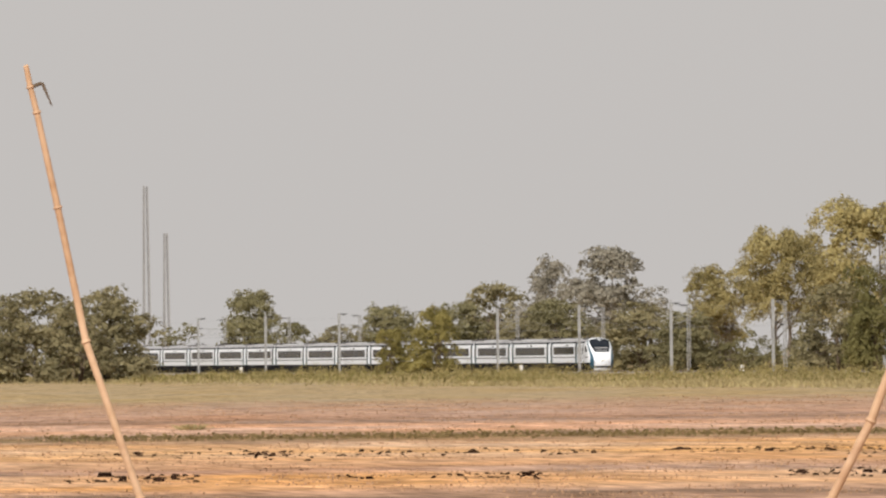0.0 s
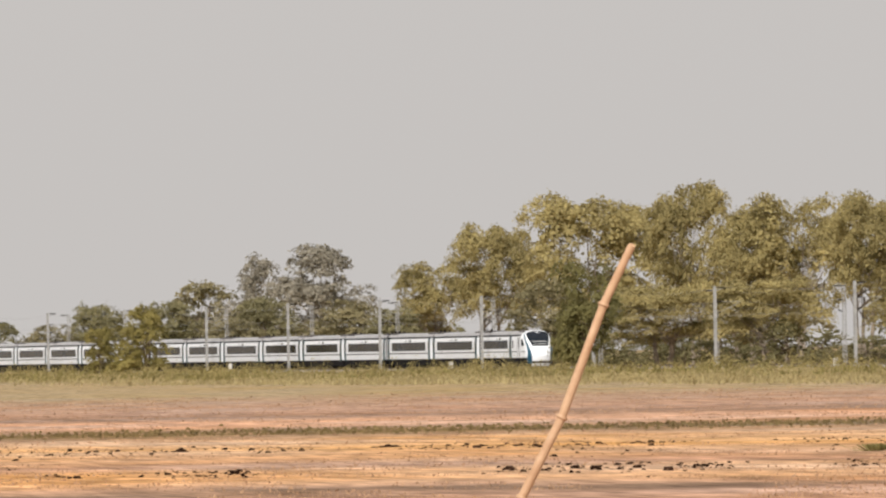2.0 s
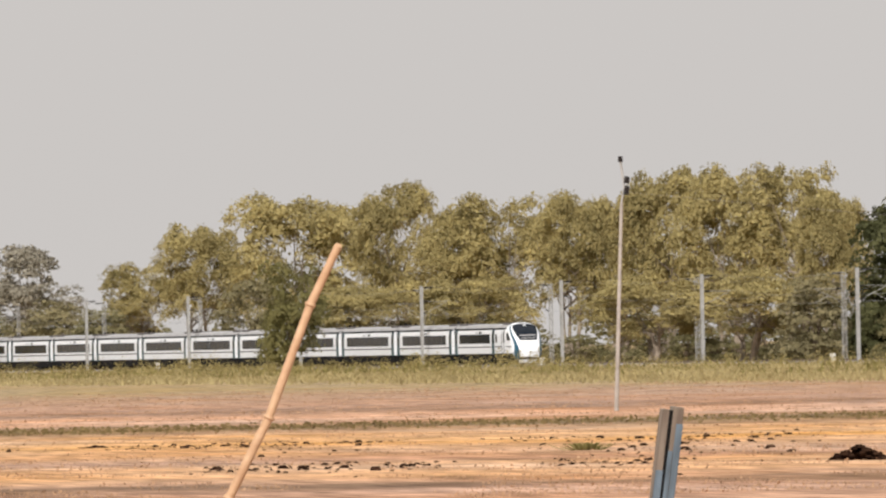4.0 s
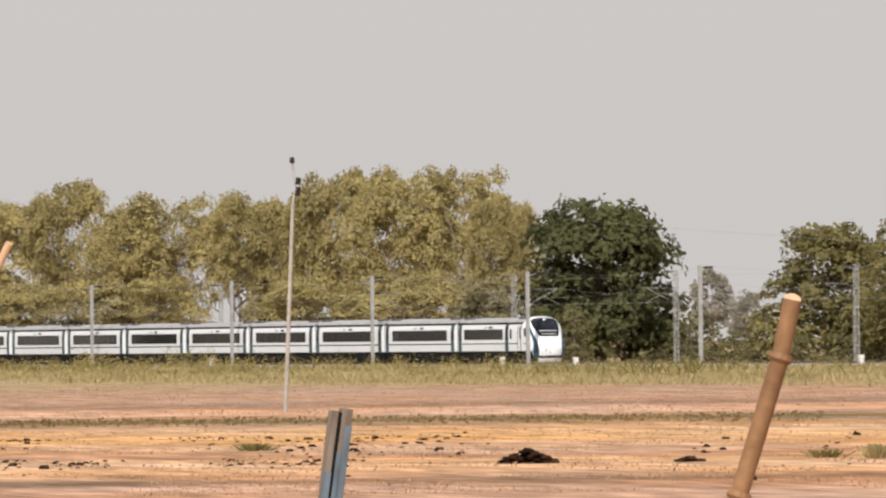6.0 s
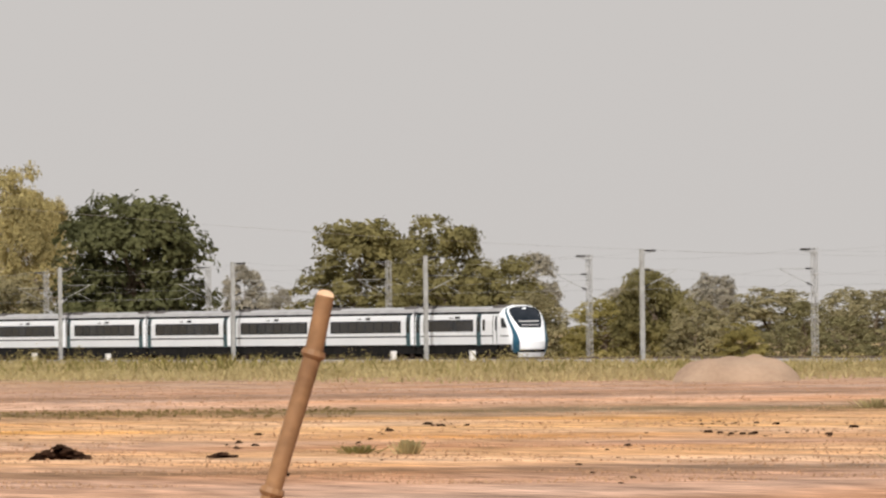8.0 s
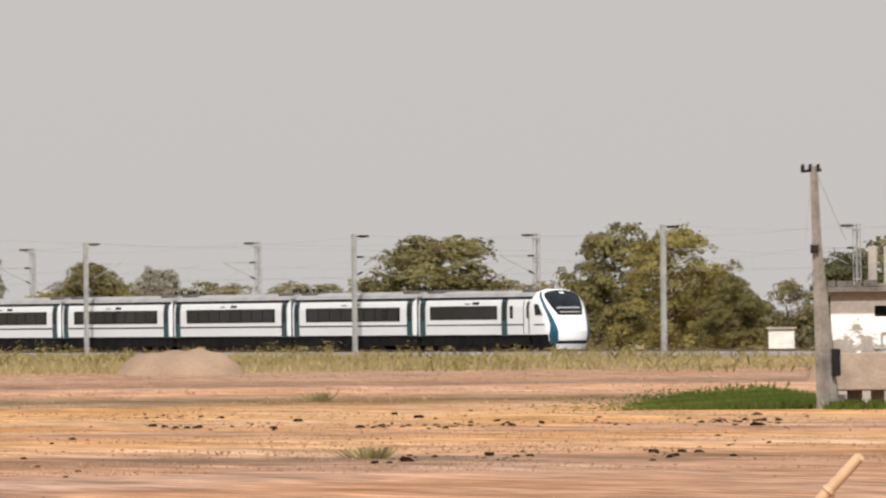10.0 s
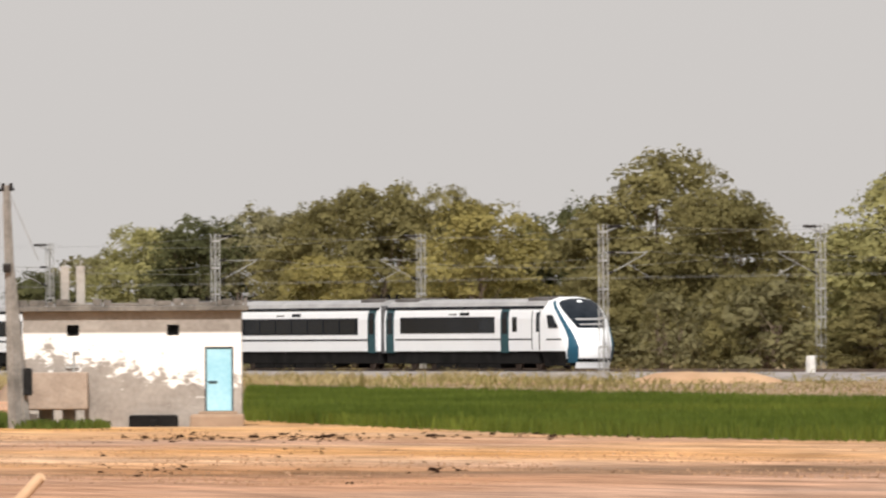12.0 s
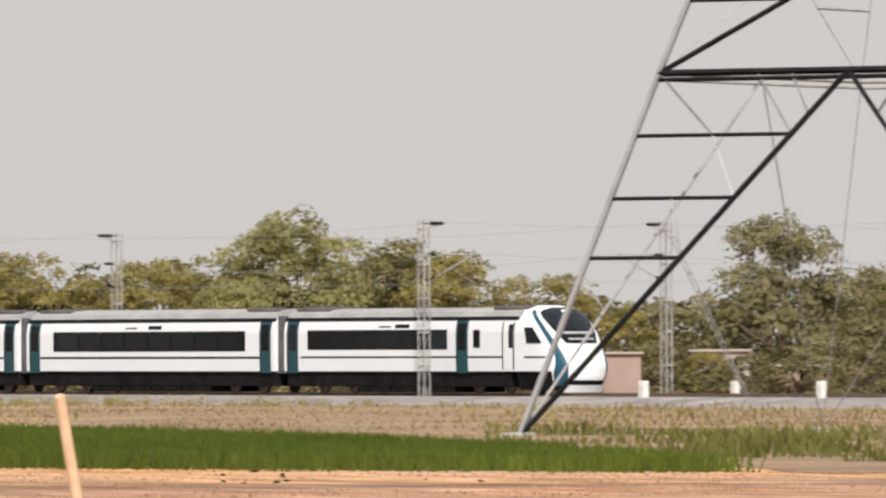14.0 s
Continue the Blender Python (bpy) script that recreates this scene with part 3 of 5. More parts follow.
def tree_meshes(kind, v, fine):
    """Trunk with limbs and a crown of leaf sprays, about 10 m wide and 10 m high; scaled for each tree."""
    rng = random.Random(kind + str(v))
    nr = np.random.default_rng(sum(map(ord, kind)) * 7 + v)
    lobes = lobes_for(kind, rng)
    bm = bmesh.new()
    trunks = 3 if kind in ("feather", "shrub", "hazy", "bush") else 1
    for t in range(trunks):
        bx, by = (rng.uniform(-0.6, 0.6), rng.uniform(-0.6, 0.6)) if trunks > 1 else (0, 0)
        p = Vector((bx, by, -0.3))
        tops = Vector((bx * 2.5, by * 2.5, rng.uniform(4.0, 5.5)))
        mid = (p + tops) / 2 + Vector((rng.uniform(-0.4, 0.4), rng.uniform(-0.4, 0.4), 0))
        r = 0.24 if trunks > 1 else 0.36
        rod(bm, p, mid, r, r * 0.75, 7), rod(bm, mid, tops, r * 0.75, r * 0.45, 7)
        for lx, ly, lz, s, sz in rng.sample(lobes, 12 // trunks + 3):
            q = mid.lerp(tops, rng.uniform(0.1, 1.0))
            e_ = Vector((lx * 10, ly * 10, lz * 10))
            k = q.lerp(e_, 0.5) + Vector((0, 0, -0.25))
            rod(bm, q, k, r * 0.3, r * 0.17, 5), rod(bm, k, e_, r * 0.17, r * 0.05, 5)
    trunk = mesh_of("trunk", bm, MAT["bark_pale"] if kind in ("gum", "feather") else MAT["bark"])
    # leaf sprays: flat drooping pads on the lobes, with gaps between them
    lob = np.array(lobes) * 10
    pads = PADS.get(kind, 420)
    wgt = lob[:, 3] ** 2
    idx = nr.choice(len(lob), pads * 2, p=wgt / wgt.sum())
    d = nr.normal(size=(pads * 2, 3))
    d /= np.linalg.norm(d, axis=1)[:, None]
    d[:, 2] = np.where(d[:, 2] < -0.35, -d[:, 2], d[:, 2])
    c = lob[idx, :3] + d * nr.uniform(0.7, 1.12, pads * 2)[:, None] * np.stack([lob[idx, 3], lob[idx, 3], lob[idx, 4]], 1)
    gap = np.array([noise.noise((x * 0.42, y * 0.42, z * 0.6 + v * 9.0)) for x, y, z in c])
    keep = np.argsort(-(gap + nr.normal(size=pads * 2) * 0.1))[:int(pads * 2 * SOLID.get(kind, 0.9))]
    c, d = c[keep], d[keep]
    n = int(LEAVES[kind] * (1.4 if fine else 1))
    k = nr.integers(0, len(c), n)
    wide_pad = PAD_SIZE.get(kind, 0.62) * nr.uniform(0.55, 1.35, len(c))[k]
    a = nr.uniform(0, 2 * math.pi, n)
    r = np.sqrt(nr.uniform(0, 1, n)) * wide_pad
    off = np.stack([np.cos(a) * r, np.sin(a) * r, nr.normal(size=n) * 0.13], 1)
    out_h = d[k] * np.array([1, 1, 0])
    off[:, 2] -= 0.45 * r * r / wide_pad + 0.35 * (off * out_h).sum(1)
    c = c[k] + off
    layered = kind in ("feather", "gum")
    nrm = np.array([0, 0, 0.7 if layered else 0.25]) + out_h * 0.55 + d[k] * (0 if layered else 0.55) + off * 0.5 + nr.normal(size=(n, 3)) * 0.4
    nrm /= np.linalg.norm(nrm, axis=1)[:, None]
    ref = nr.normal(size=(n, 3))
    t1 = np.cross(nrm, ref)
    t1 /= np.linalg.norm(t1, axis=1)[:, None]
    t2 = np.cross(nrm, t1)
    s1 = LEAF_SIZE.get(kind, 0.15) * (0.78 if fine else 1) * nr.uniform(0.55, 1.5, n)[:, None]
    s2 = s1 * nr.uniform(0.35, 0.75, n)[:, None]
    sag = nrm * s1 * 0.3
    quads = np.stack([c - t1 * s1 - sag, c - t2 * s2 * 0.9, c + t1 * s1 - sag, c + t2 * s2], 1)
    wide = np.percentile(np.hypot(c[:, 0], c[:, 1]), 97) * 2
    return trunk, fast_quads("crown", quads, LEAF[kind]), wide, np.percentile(c[:, 2], 99.6) + 0.1


TREE_COUNT = {}


def bush(bearing, dist, width, height):
    tree("bush", bearing, dist, width, height, "bush", "dull green bush in the undergrowth behind the railway", "bush")


def tree(kind, bearing, dist, width, height, name="tree", label="", category="tree"):
    k = TREE_COUNT.get(kind, 0)
    TREE_COUNT[kind] = k + 1
    v = k % VARIANTS[kind]
    fine = (dist < 760 or kind == "feather") and kind not in ("bush", "hazy", "gum")
    if (kind, v, fine) not in TREE_MESH:
        TREE_MESH[kind, v, fine] = tree_meshes(kind, v, fine)
    trunk, crown, wide, high = TREE_MESH[kind, v, fine]
    p = spot(bearing, dist)
    sx = width / wide * (1.14 if kind in ("round", "mango", "pale") else 1.2 if kind in ("feather", "column") else 1.08)
    top = empty(name, Matrix.LocRotScale((p.x, p.y, 0.0), Euler((0, 0, k * 2.4)), (sx, sx, height / high)))
    part("trunk", trunk, None, top), part("crown", crown, None, top)
    tagged(top, label or TREE_LABEL[kind], category)


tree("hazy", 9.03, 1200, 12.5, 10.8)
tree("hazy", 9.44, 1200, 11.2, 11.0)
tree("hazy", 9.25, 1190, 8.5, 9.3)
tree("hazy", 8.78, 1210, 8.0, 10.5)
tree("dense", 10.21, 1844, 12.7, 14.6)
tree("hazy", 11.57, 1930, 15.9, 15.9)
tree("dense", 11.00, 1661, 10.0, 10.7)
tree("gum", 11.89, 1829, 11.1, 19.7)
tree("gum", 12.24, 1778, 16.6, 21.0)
tree("shrub", 11.24, 1310, 7.0, 8.8)
tree("shrub", 11.0, 1315, 4.4, 6.2)
tree("dense", 11.36, 1508, 12.4, 10.3)
tree("dense", 11.93, 1437, 11.1, 10.2)
tree("hazy", 12.37, 1387, 13.0, 9.4)
tree("hazy", 11.71, 1390, 11.5, 7.4)
tree("hazy", 10.73, 1542, 9.3, 7.3)
tree("dense", 12.65, 1288, 9.2, 7.8)
tree("feather", 12.86, 1312, 9.4, 13.6)
tree("feather", 13.18, 1281, 10.6, 18.0)
tree("feather", 13.75, 1250, 15.8, 21.0)
tree("column", 13.70, 1075, 6.5, 11.5)
tree("feather", 14.33, 1200, 9.9, 21.5)
tree("feather", 14.61, 1170, 9.6, 17.8)
tree("feather", 14.86, 1166, 12.2, 19.3)
tree("feather", 15.27, 1128, 9.3, 18.9)
tree("feather", 15.52, 1132, 9.3, 17.9)
tree("feather", 15.81, 1090, 10.2, 20.7)
tree("feather", 16.15, 1082, 11.3, 20.5)
tree("feather", 16.50, 1046, 11.5, 20.0)
tree("feather", 16.71, 1019, 7.3, 16.6)
tree("hazy", 13.50, 1195, 10.5, 10.5)
tree("feather", 14.13, 1143, 12.6, 9.4)
tree("feather", 14.73, 1105, 12.1, 9.7)
tree("feather", 15.70, 1031, 12.5, 9.0)
tree("feather", 16.21, 1000, 13.2, 9.3)
tree("hazy", 16.62, 969, 8.0, 8.4)
tree("mango", 17.26, 974, 14.6, 15.5)
tree("mango", 16.93, 967, 4.4, 5.4)
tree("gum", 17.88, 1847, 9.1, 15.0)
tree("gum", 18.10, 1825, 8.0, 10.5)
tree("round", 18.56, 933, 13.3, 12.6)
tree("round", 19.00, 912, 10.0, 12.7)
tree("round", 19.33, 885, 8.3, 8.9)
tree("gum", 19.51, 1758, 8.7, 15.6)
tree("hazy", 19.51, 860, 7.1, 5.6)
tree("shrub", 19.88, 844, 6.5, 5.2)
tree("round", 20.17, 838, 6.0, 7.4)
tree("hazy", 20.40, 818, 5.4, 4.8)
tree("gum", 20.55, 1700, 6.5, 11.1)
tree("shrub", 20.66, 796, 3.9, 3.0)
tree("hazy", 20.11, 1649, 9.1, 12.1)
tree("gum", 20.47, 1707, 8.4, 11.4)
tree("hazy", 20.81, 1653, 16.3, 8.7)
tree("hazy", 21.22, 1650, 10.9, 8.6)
tree("round", 22.05, 791, 12.2, 8.9)
tree("hazy", 21.66, 791, 5.2, 5.5)
tree("round", 23.05, 764, 8.0, 9.5)
tree("shrub", 23.40, 743, 9.4, 9.0)
tree("round", 23.70, 724, 4.8, 5.5)
tree("mango", 24.35, 720, 5.1, 6.9)
tree("hazy", 24.02, 754, 4.6, 5.2)
tree("pale", 24.89, 729, 8.4, 10.1)
tree("mango", 25.25, 706, 8.5, 10.4)
tree("dense", 25.62, 705, 9.3, 11.2)
tree("round", 25.90, 689, 8.7, 11.6)
tree("round", 26.25, 672, 8.9, 12.2)
tree("shrub", 25.94, 656, 7.2, 7.5)
tree("round", 26.63, 676, 8.9, 12.0)
tree("shrub", 26.80, 650, 11.4, 10.8)
tree("mango", 27.32, 660, 8.7, 10.6)
tree("round", 27.80, 637, 13.0, 13.6)
tree("round", 28.22, 626, 10.4, 11.2)
tree("round", 28.30, 597, 5.2, 6.1)
tree("pale", 28.93, 610, 7.4, 8.1)
tree("pale", 29.33, 605, 13.0, 11.7)
tree("mango", 29.91, 604, 4.3, 8.8)
tree("mango", 30.32, 592, 7.8, 8.3)
tree("round", 27.45, 618, 6.1, 6.7)
tree("round", 28.99, 580, 6.4, 4.7)
tree("round", 29.72, 567, 5.0, 4.5)
tree("shrub", 31.00, 592, 7.2, 8.1)
tree("round", 30.54, 604, 6.6, 8.6)
tree("shrub", 31.36, 575, 7.6, 6.6)
tree("shrub", 31.76, 576, 7.3, 7.6)
tree("pale", 32.52, 552, 9.1, 9.8)
tree("pale", 32.24, 542, 5.7, 6.3)
tree("round", 33.09, 562, 8.7, 8.4)
tree("shrub", 33.43, 550, 7.9, 7.7)
tree("shrub", 33.94, 543, 8.4, 6.4)
tree("shrub", 34.38, 544, 4.5, 4.8)
tree("dense", 35.26, 566, 8.7, 9.8)
tree("hazy", 34.73, 574, 7.3, 5.5)
tree("round", 35.76, 577, 5.1, 7.0)
tree("round", 36.17, 554, 6.1, 6.2)
tree("hazy", 35.51, 537, 4.7, 3.2)
tree("shrub", 34.82, 520, 3.1, 2.4)
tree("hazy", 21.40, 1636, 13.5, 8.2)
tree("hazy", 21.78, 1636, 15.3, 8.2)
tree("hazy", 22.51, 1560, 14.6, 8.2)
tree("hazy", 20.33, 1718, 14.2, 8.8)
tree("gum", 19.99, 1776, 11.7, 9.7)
tree("hazy", 23.58, 818, 6.7, 6.4)


# ---- overhead line ----
NEAR_Y, FAR_Y = 264.2, 278.0
CHAIN = [295, 349, 403, 453, 508, 558.5, 613, 667.5, 722, 772, 822, 872, 922, 972, 1027, 1080, 1133, 1186, 1238, 1288, 1342, 1397, 1454, 1510, 1565, 1620]


def lattice_column(bm, w, d, z0, z1, step, r):
    for sx in (-w, w):
        for sy in (-d, d):
            box(bm, sx - r, sx + r, sy - r, sy + r, z0, z1)
    n = int((z1 - z0) / step)
    for i in range(n):
        za, zb = z0 + i * step, z0 + (i + 1) * step
        s = 1 if i % 2 else -1
        for sy in (-d, d):
            rod(bm, (-w * s, sy, za), (w * s, sy, zb), r * 0.7, None, 4)
        box(bm, -w, w, -d - r * 0.6, d + r * 0.6, zb - 0.06, zb + 0.06) if i % 2 else None


MAST = {}


def mast_meshes():
    bm = bmesh.new()
    lattice_column(bm, 0.25, 0.15, 0.2, 8.65, 0.8, 0.026)
    MAST["lattice"] = mesh_of("lattice_column", bm, MAT["steel"])
    bm = bmesh.new()
    for y in (-0.13, 0.13):
        box(bm, -0.15, 0.15, y - 0.02, y + 0.02, 0.2, 8.65)
    box(bm, -0.05, 0.05, -0.13, 0.13, 0.2, 8.65)
    MAST["beam"] = mesh_of("steel_column", bm, MAT["steel"])
    bm = bmesh.new()
    box(bm, -0.35, 0.35, -0.35, 0.35, -0.2, 0.32, 0.04)
    MAST["foot"] = mesh_of("concrete_foot", bm, MAT["concrete"])
    bm = bmesh.new()
    rod(bm, (0, 0.15, 5.75), (0, 2.6, 6.95), 0.024), rod(bm, (0, 0.15, 7.05), (0, 2.7, 7.05), 0.02)
    rod(bm, (0, 1.5, 6.42), (0, 2.85, 5.7), 0.017), rod(bm, (0, 2.6, 6.95), (0, 2.75, 7.1), 0.03)
    MAST["arm"] = mesh_of("cantilever", bm, MAT["steel"])
    bm = bmesh.new()
    rod(bm, (0, 0.1, 8.2), (0, 0.9, 8.45), 0.03)
    MAST["bracket"] = mesh_of("feeder_bracket", bm, MAT["steel"])
    bm = bmesh.new()
    for k in range(5):
        rod(bm, (0, 0.25 + 0.09 * k, 0.0), (0, 0.29 + 0.09 * k, 0.0), 0.075, None, 8)
    rod(bm, (0, 0.2, 0), (0, 0.72, 0), 0.04, None, 6)
    MAST["insulator"] = mesh_of("insulator", bm, MAT["insulator"])
    bm = bmesh.new()
    for k in range(6):
        rod(bm, (0, 0.35 + 0.13 * k, 8.5), (0, 0.42 + 0.13 * k, 8.5), 0.1, 0.08, 8)
    rod(bm, (0, -0.1, 8.5), (0, 1.15, 8.5), 0.035)
    MAST["feeder"] = mesh_of("feeder_insulator", bm, MAT["insulator"])


def overhead_line():
    mast_meshes()
    for y, turn in ((NEAR_Y, 0), (FAR_Y, 180)):
        for s in CHAIN:
            lat = s < 600 or turn
            top = empty("catenary_mast", pose(-s, y, 0.0, 0, 0, turn))
            tagged(top, "grey lattice steel catenary mast with a bracket arm" if lat else "grey steel beam catenary mast with a bracket arm", "mast", "masts along the railway")
            part("column", MAST["lattice" if lat else "beam"], None, top)
            part("foot", MAST["foot"], None, top, "concrete block")
            part("cantilever", MAST["arm"], None, top)
            part("insulator", MAST["insulator"], None, top, "dark brown insulator", pose(0, 0, 7.05))
            part("insulator", MAST["insulator"], None, top, "dark brown insulator", pose(0, 0, 5.7, 26, 0, 0))
            part("feeder_insulator", MAST["feeder"], None, top), part("feeder_bracket", MAST["bracket"], None, top)
    for y, arm in ((NEAR_Y, 1), (FAR_Y, -1)):
        for nm, off, zz, sag, r in (("catenary_wire", 2.75, 7.12, 0.75, 0.006), ("contact_wire", 2.85, 5.7, 0.0, 0.006), ("feeder_wire", 1.1, 8.55, 0.5, 0.006)):
            bm = bmesh.new()
            for s0, s1 in zip(CHAIN, CHAIN[1:]):
                for k in range(6):
                    u0, u1 = k / 6, (k + 1) / 6
                    f = lambda u: (-(s0 + (s1 - s0) * u), y + arm * off, zz - sag * 4 * u * (1 - u))
                    rod(bm, f(u0), f(u1), r, None, 4)
                if nm == "catenary_wire":
                    for u in (0.15, 0.38, 0.62, 0.85):
                        p = f(u)
                        rod(bm, p, (p[0], p[1], 5.7), 0.004, None, 3)
            wire = part(nm, bm, MAT["wire"], None)
            tagged(wire, "thin overhead wire strung along the railway masts", "wire")


overhead_line()


# ---- lineside stones ----
def distance_stone(bearing, y, h, w):
    d = y / math.sin(radians(bearing))
    p = spot(bearing, d)
    bm = bmesh.new()
    box(bm, -w / 2, w / 2, -w / 2.6, w / 2.6, -0.2, h, 0.05)
    ob = part("distance_stone", bm, MAT["white_post"], None)
    ob.matrix_basis = pose(p.x, p.y, 0.1, 0, 0, 4)
    tagged(ob, "whitewashed lineside marker stone by the track", "marker stone", "stones along the railway")


for b_, y_, h_, w_ in ((28.63, 262.6, 1.2, 0.45), (29.22, 281, 1.0, 0.4), (34.47, 262.5, 1.05, 0.42), (35.46, 262.5, 1.05, 0.4), (16.71, 262, 1.0, 0.5),
                       (19.15, 262, 1.0, 0.5), (15.09, 262, 1.0, 0.5), (17.12, 262, 0.9, 0.5), (18.71, 262, 1.0, 0.5), (11.72, 260, 1.2, 0.5), (9.56, 255, 1.5, 0.7),
                       (12.95, 261, 1.1, 0.5), (10.16, 258, 1.2, 0.5), (34.98, 284, 0.9, 0.4)):
    distance_stone(b_, y_, h_, w_)


# ---- pump house ----
def wall_material():
    m = material("flaking_whitewash", (0.21, 0.187, 0.17), (0.39, 0.355, 0.325), 0.95, 0, 0.6, 7, 0.02)
    n, l = m.node_tree.nodes, m.node_tree.links
    b = n["Principled BSDF"]
    base = b.inputs["Base Color"].links[0].from_socket
    tc = n["Texture Coordinate"]
    sep = n.new("ShaderNodeSeparateXYZ")
    l.new(tc.outputs["Object"], sep.inputs[0])
    t = n.new("ShaderNodeTexNoise")
    t.inputs["Scale"].default_value, t.inputs["Detail"].default_value, t.inputs["Roughness"].default_value = 1.5, 7, 0.7
    mp = n.new("ShaderNodeMapping")
    mp.inputs["Scale"].default_value = (1, 1, 1.7)
    l.new(tc.outputs["Object"], mp.inputs[0]), l.new(mp.outputs[0], t.inputs[0])

    def op(kind, a, c):
        q = n.new("ShaderNodeMath")
        q.operation = kind
        for i, v in enumerate((a, c)):
            if isinstance(v, (int, float)):
                q.inputs[i].default_value = v
            else:
                l.new(v, q.inputs[i])
        return q.outputs[0]
    # bare plaster low on the wall and to one end, old whitewash above it
    low = op("MULTIPLY", op("SUBTRACT", 1.85, sep.outputs["Z"]), 0.19)
    end = op("MULTIPLY", sep.outputs["X"], -0.035)
    edge = n.new("ShaderNodeMapRange")
    edge.inputs[1].default_value, edge.inputs[2].default_value = 0.5, 0.56
    l.new(op("ADD", op("ADD", t.outputs[0], low), end), edge.inputs[0])
    # the wall's base colour returns from 2.8 m up
    above = n.new("ShaderNodeMapRange")
    above.inputs[1].default_value, above.inputs[2].default_value = 2.72, 2.8
    l.new(sep.outputs["Z"], above.inputs[0])
    white = n.new("ShaderNodeMix")
    white.data_type = "RGBA"
    white.inputs[6].default_value = (0.86, 0.84, 0.83, 1)
    l.new(base, white.inputs[7])
    l.new(op("MAXIMUM", edge.outputs[0], above.outputs[0]), white.inputs[0])
    l.new(white.outputs[2], b.inputs["Base Color"])
    return m


def pump_house():
    """x along the front wall, y back from it; the front's middle is the origin."""
    p = spot(24.85, 303)
    top = empty("pump_house", pose(p.x, p.y, 0, 0, 0, 90 - 24.85 - 1.0))
    tagged(top, "small whitewashed brick pump house with flaking walls and a flat roof", "shed")
    W, H, D = 3.22, 3.4, 3.6
    wall = wall_material()
    holes = [(-1.92, -1.56, 2.68, 3.0), (1.03, 1.39, 2.68, 3.0), (2.14, 2.98, 0.42, 2.34)]
    xs = sorted({-W, W, *[h[0] for h in holes], *[h[1] for h in holes]})
    zs = sorted({-0.1, H, *[h[2] for h in holes], *[h[3] for h in holes]})
    bm = bmesh.new()
    for xa, xb in zip(xs, xs[1:]):
        for za, zb in zip(zs, zs[1:]):
            cx, cz = (xa + xb) / 2, (za + zb) / 2
            if not any(h[0] < cx < h[1] and h[2] < cz < h[3] for h in holes):
                box(bm, xa, xb, 0, 0.23, za, zb)
    bmesh.ops.remove_doubles(bm, verts=bm.verts, dist=1e-4)
    part("front_wall", bm, wall, top, "flaking whitewashed wall with bare plaster below")
    for nm, x0, x1, y0, y1 in (("side_wall", -W, -W + 0.23, 0.24, D), ("side_wall", W - 0.23, W, 0.24, D), ("rear_wall", -W + 0.23, W - 0.23, D - 0.23, D)):
        bm = bmesh.new()
        box(bm, x0, x1, y0, y1, -0.1, H)
        part(nm, bm, wall, top)
    bm = bmesh.new()
    box(bm, -W - 0.25, W + 0.2, -0.3, D + 0.2, H + 0.003, H + 0.16, 0.02)
    part("roof_slab", bm, MAT["roof_concrete"], top, "weathered concrete slab")
    rng = random.Random(5)
    x = -W - 0.22
    while x < W + 0.1:
        w = rng.uniform(0.18, 0.5)
        bm = bmesh.new()
        box(bm, x, min(x + w, W + 0.17), -0.28, -0.06, H + 0.163, H + 0.16 + rng.uniform(0.06, 0.22), 0.02)
        part("coping_block", bm, MAT["roof_concrete"], top)
        x += w + rng.uniform(-0.02, 0.06)
    for x in (-1.98, -1.52):
        bm = bmesh.new()
        box(bm, x - 0.13, x + 0.13, 0.5, 0.76, H + 0.163, H + 1.35, 0.02)
        rod(bm, (x, 0.63, H + 1.3), (x + 0.02, 0.63, H + 1.5), 0.02)
        part("column_stub", bm, MAT["concrete"], top)
    bm = bmesh.new()
    for k, (dx, dz) in enumerate(((0, 0.45), (0.14, 0.38), (0.28, 0.3))):
        rod(bm, (W - 0.1, 0.1 + k * 0.1, H + 0.1), (W - 0.1 + dx, 0.1 + k * 0.1, H + 0.1 + dz), 0.02)
    part("bar_ends", bm, MAT["rail"], top, "rusty reinforcement bar ends")
    blue = material("faded_blue_paint", (0.25, 0.52, 0.66), (0.42, 0.68, 0.78), 0.6, 0, 0.9, 9, 0.004)
    bm = bmesh.new()
    box(bm, 2.19, 2.93, 0.03, 0.08, 0.45, 2.29, 0.01)
    door = part("door", bm, blue, top, "faded light blue sheet metal door")
    bm = bmesh.new()
    box(bm, 2.24, 2.5, -0.01, 0.02, 1.28, 1.33)
    part("bolt", bm, MAT["dark_steel"], door)
    bm = bmesh.new()
    box(bm, 2.14, 2.19, 0.0, 0.2, 0.42, 2.34), box(bm, 2.93, 2.98, 0.0, 0.2, 0.42, 2.34), box(bm, 2.19, 2.93, 0.0, 0.2, 2.29, 2.34)
    part("door_frame", bm, MAT["dark_steel"], top)
    for xa, xb, za, zb in holes[:2]:
        for k in range(3):
            bm = bmesh.new()
            xx = xa + (k + 1) * (xb - xa) / 4
            rod(bm, (xx, 0.1, za), (xx, 0.1, zb), 0.012)
            part("vent_bar", bm, MAT["dark_steel"], top)
    bm = bmesh.new()
    box(bm, 1.7, 3.3, -0.9, -0.01, -0.15, 0.36, 0.08), box(bm, 1.95, 3.1, -0.5, -0.008, 0.35, 0.44, 0.03)
    part("door_step", bm, MAT["dirt"], top, "earth and brick step")
    bm = bmesh.new()
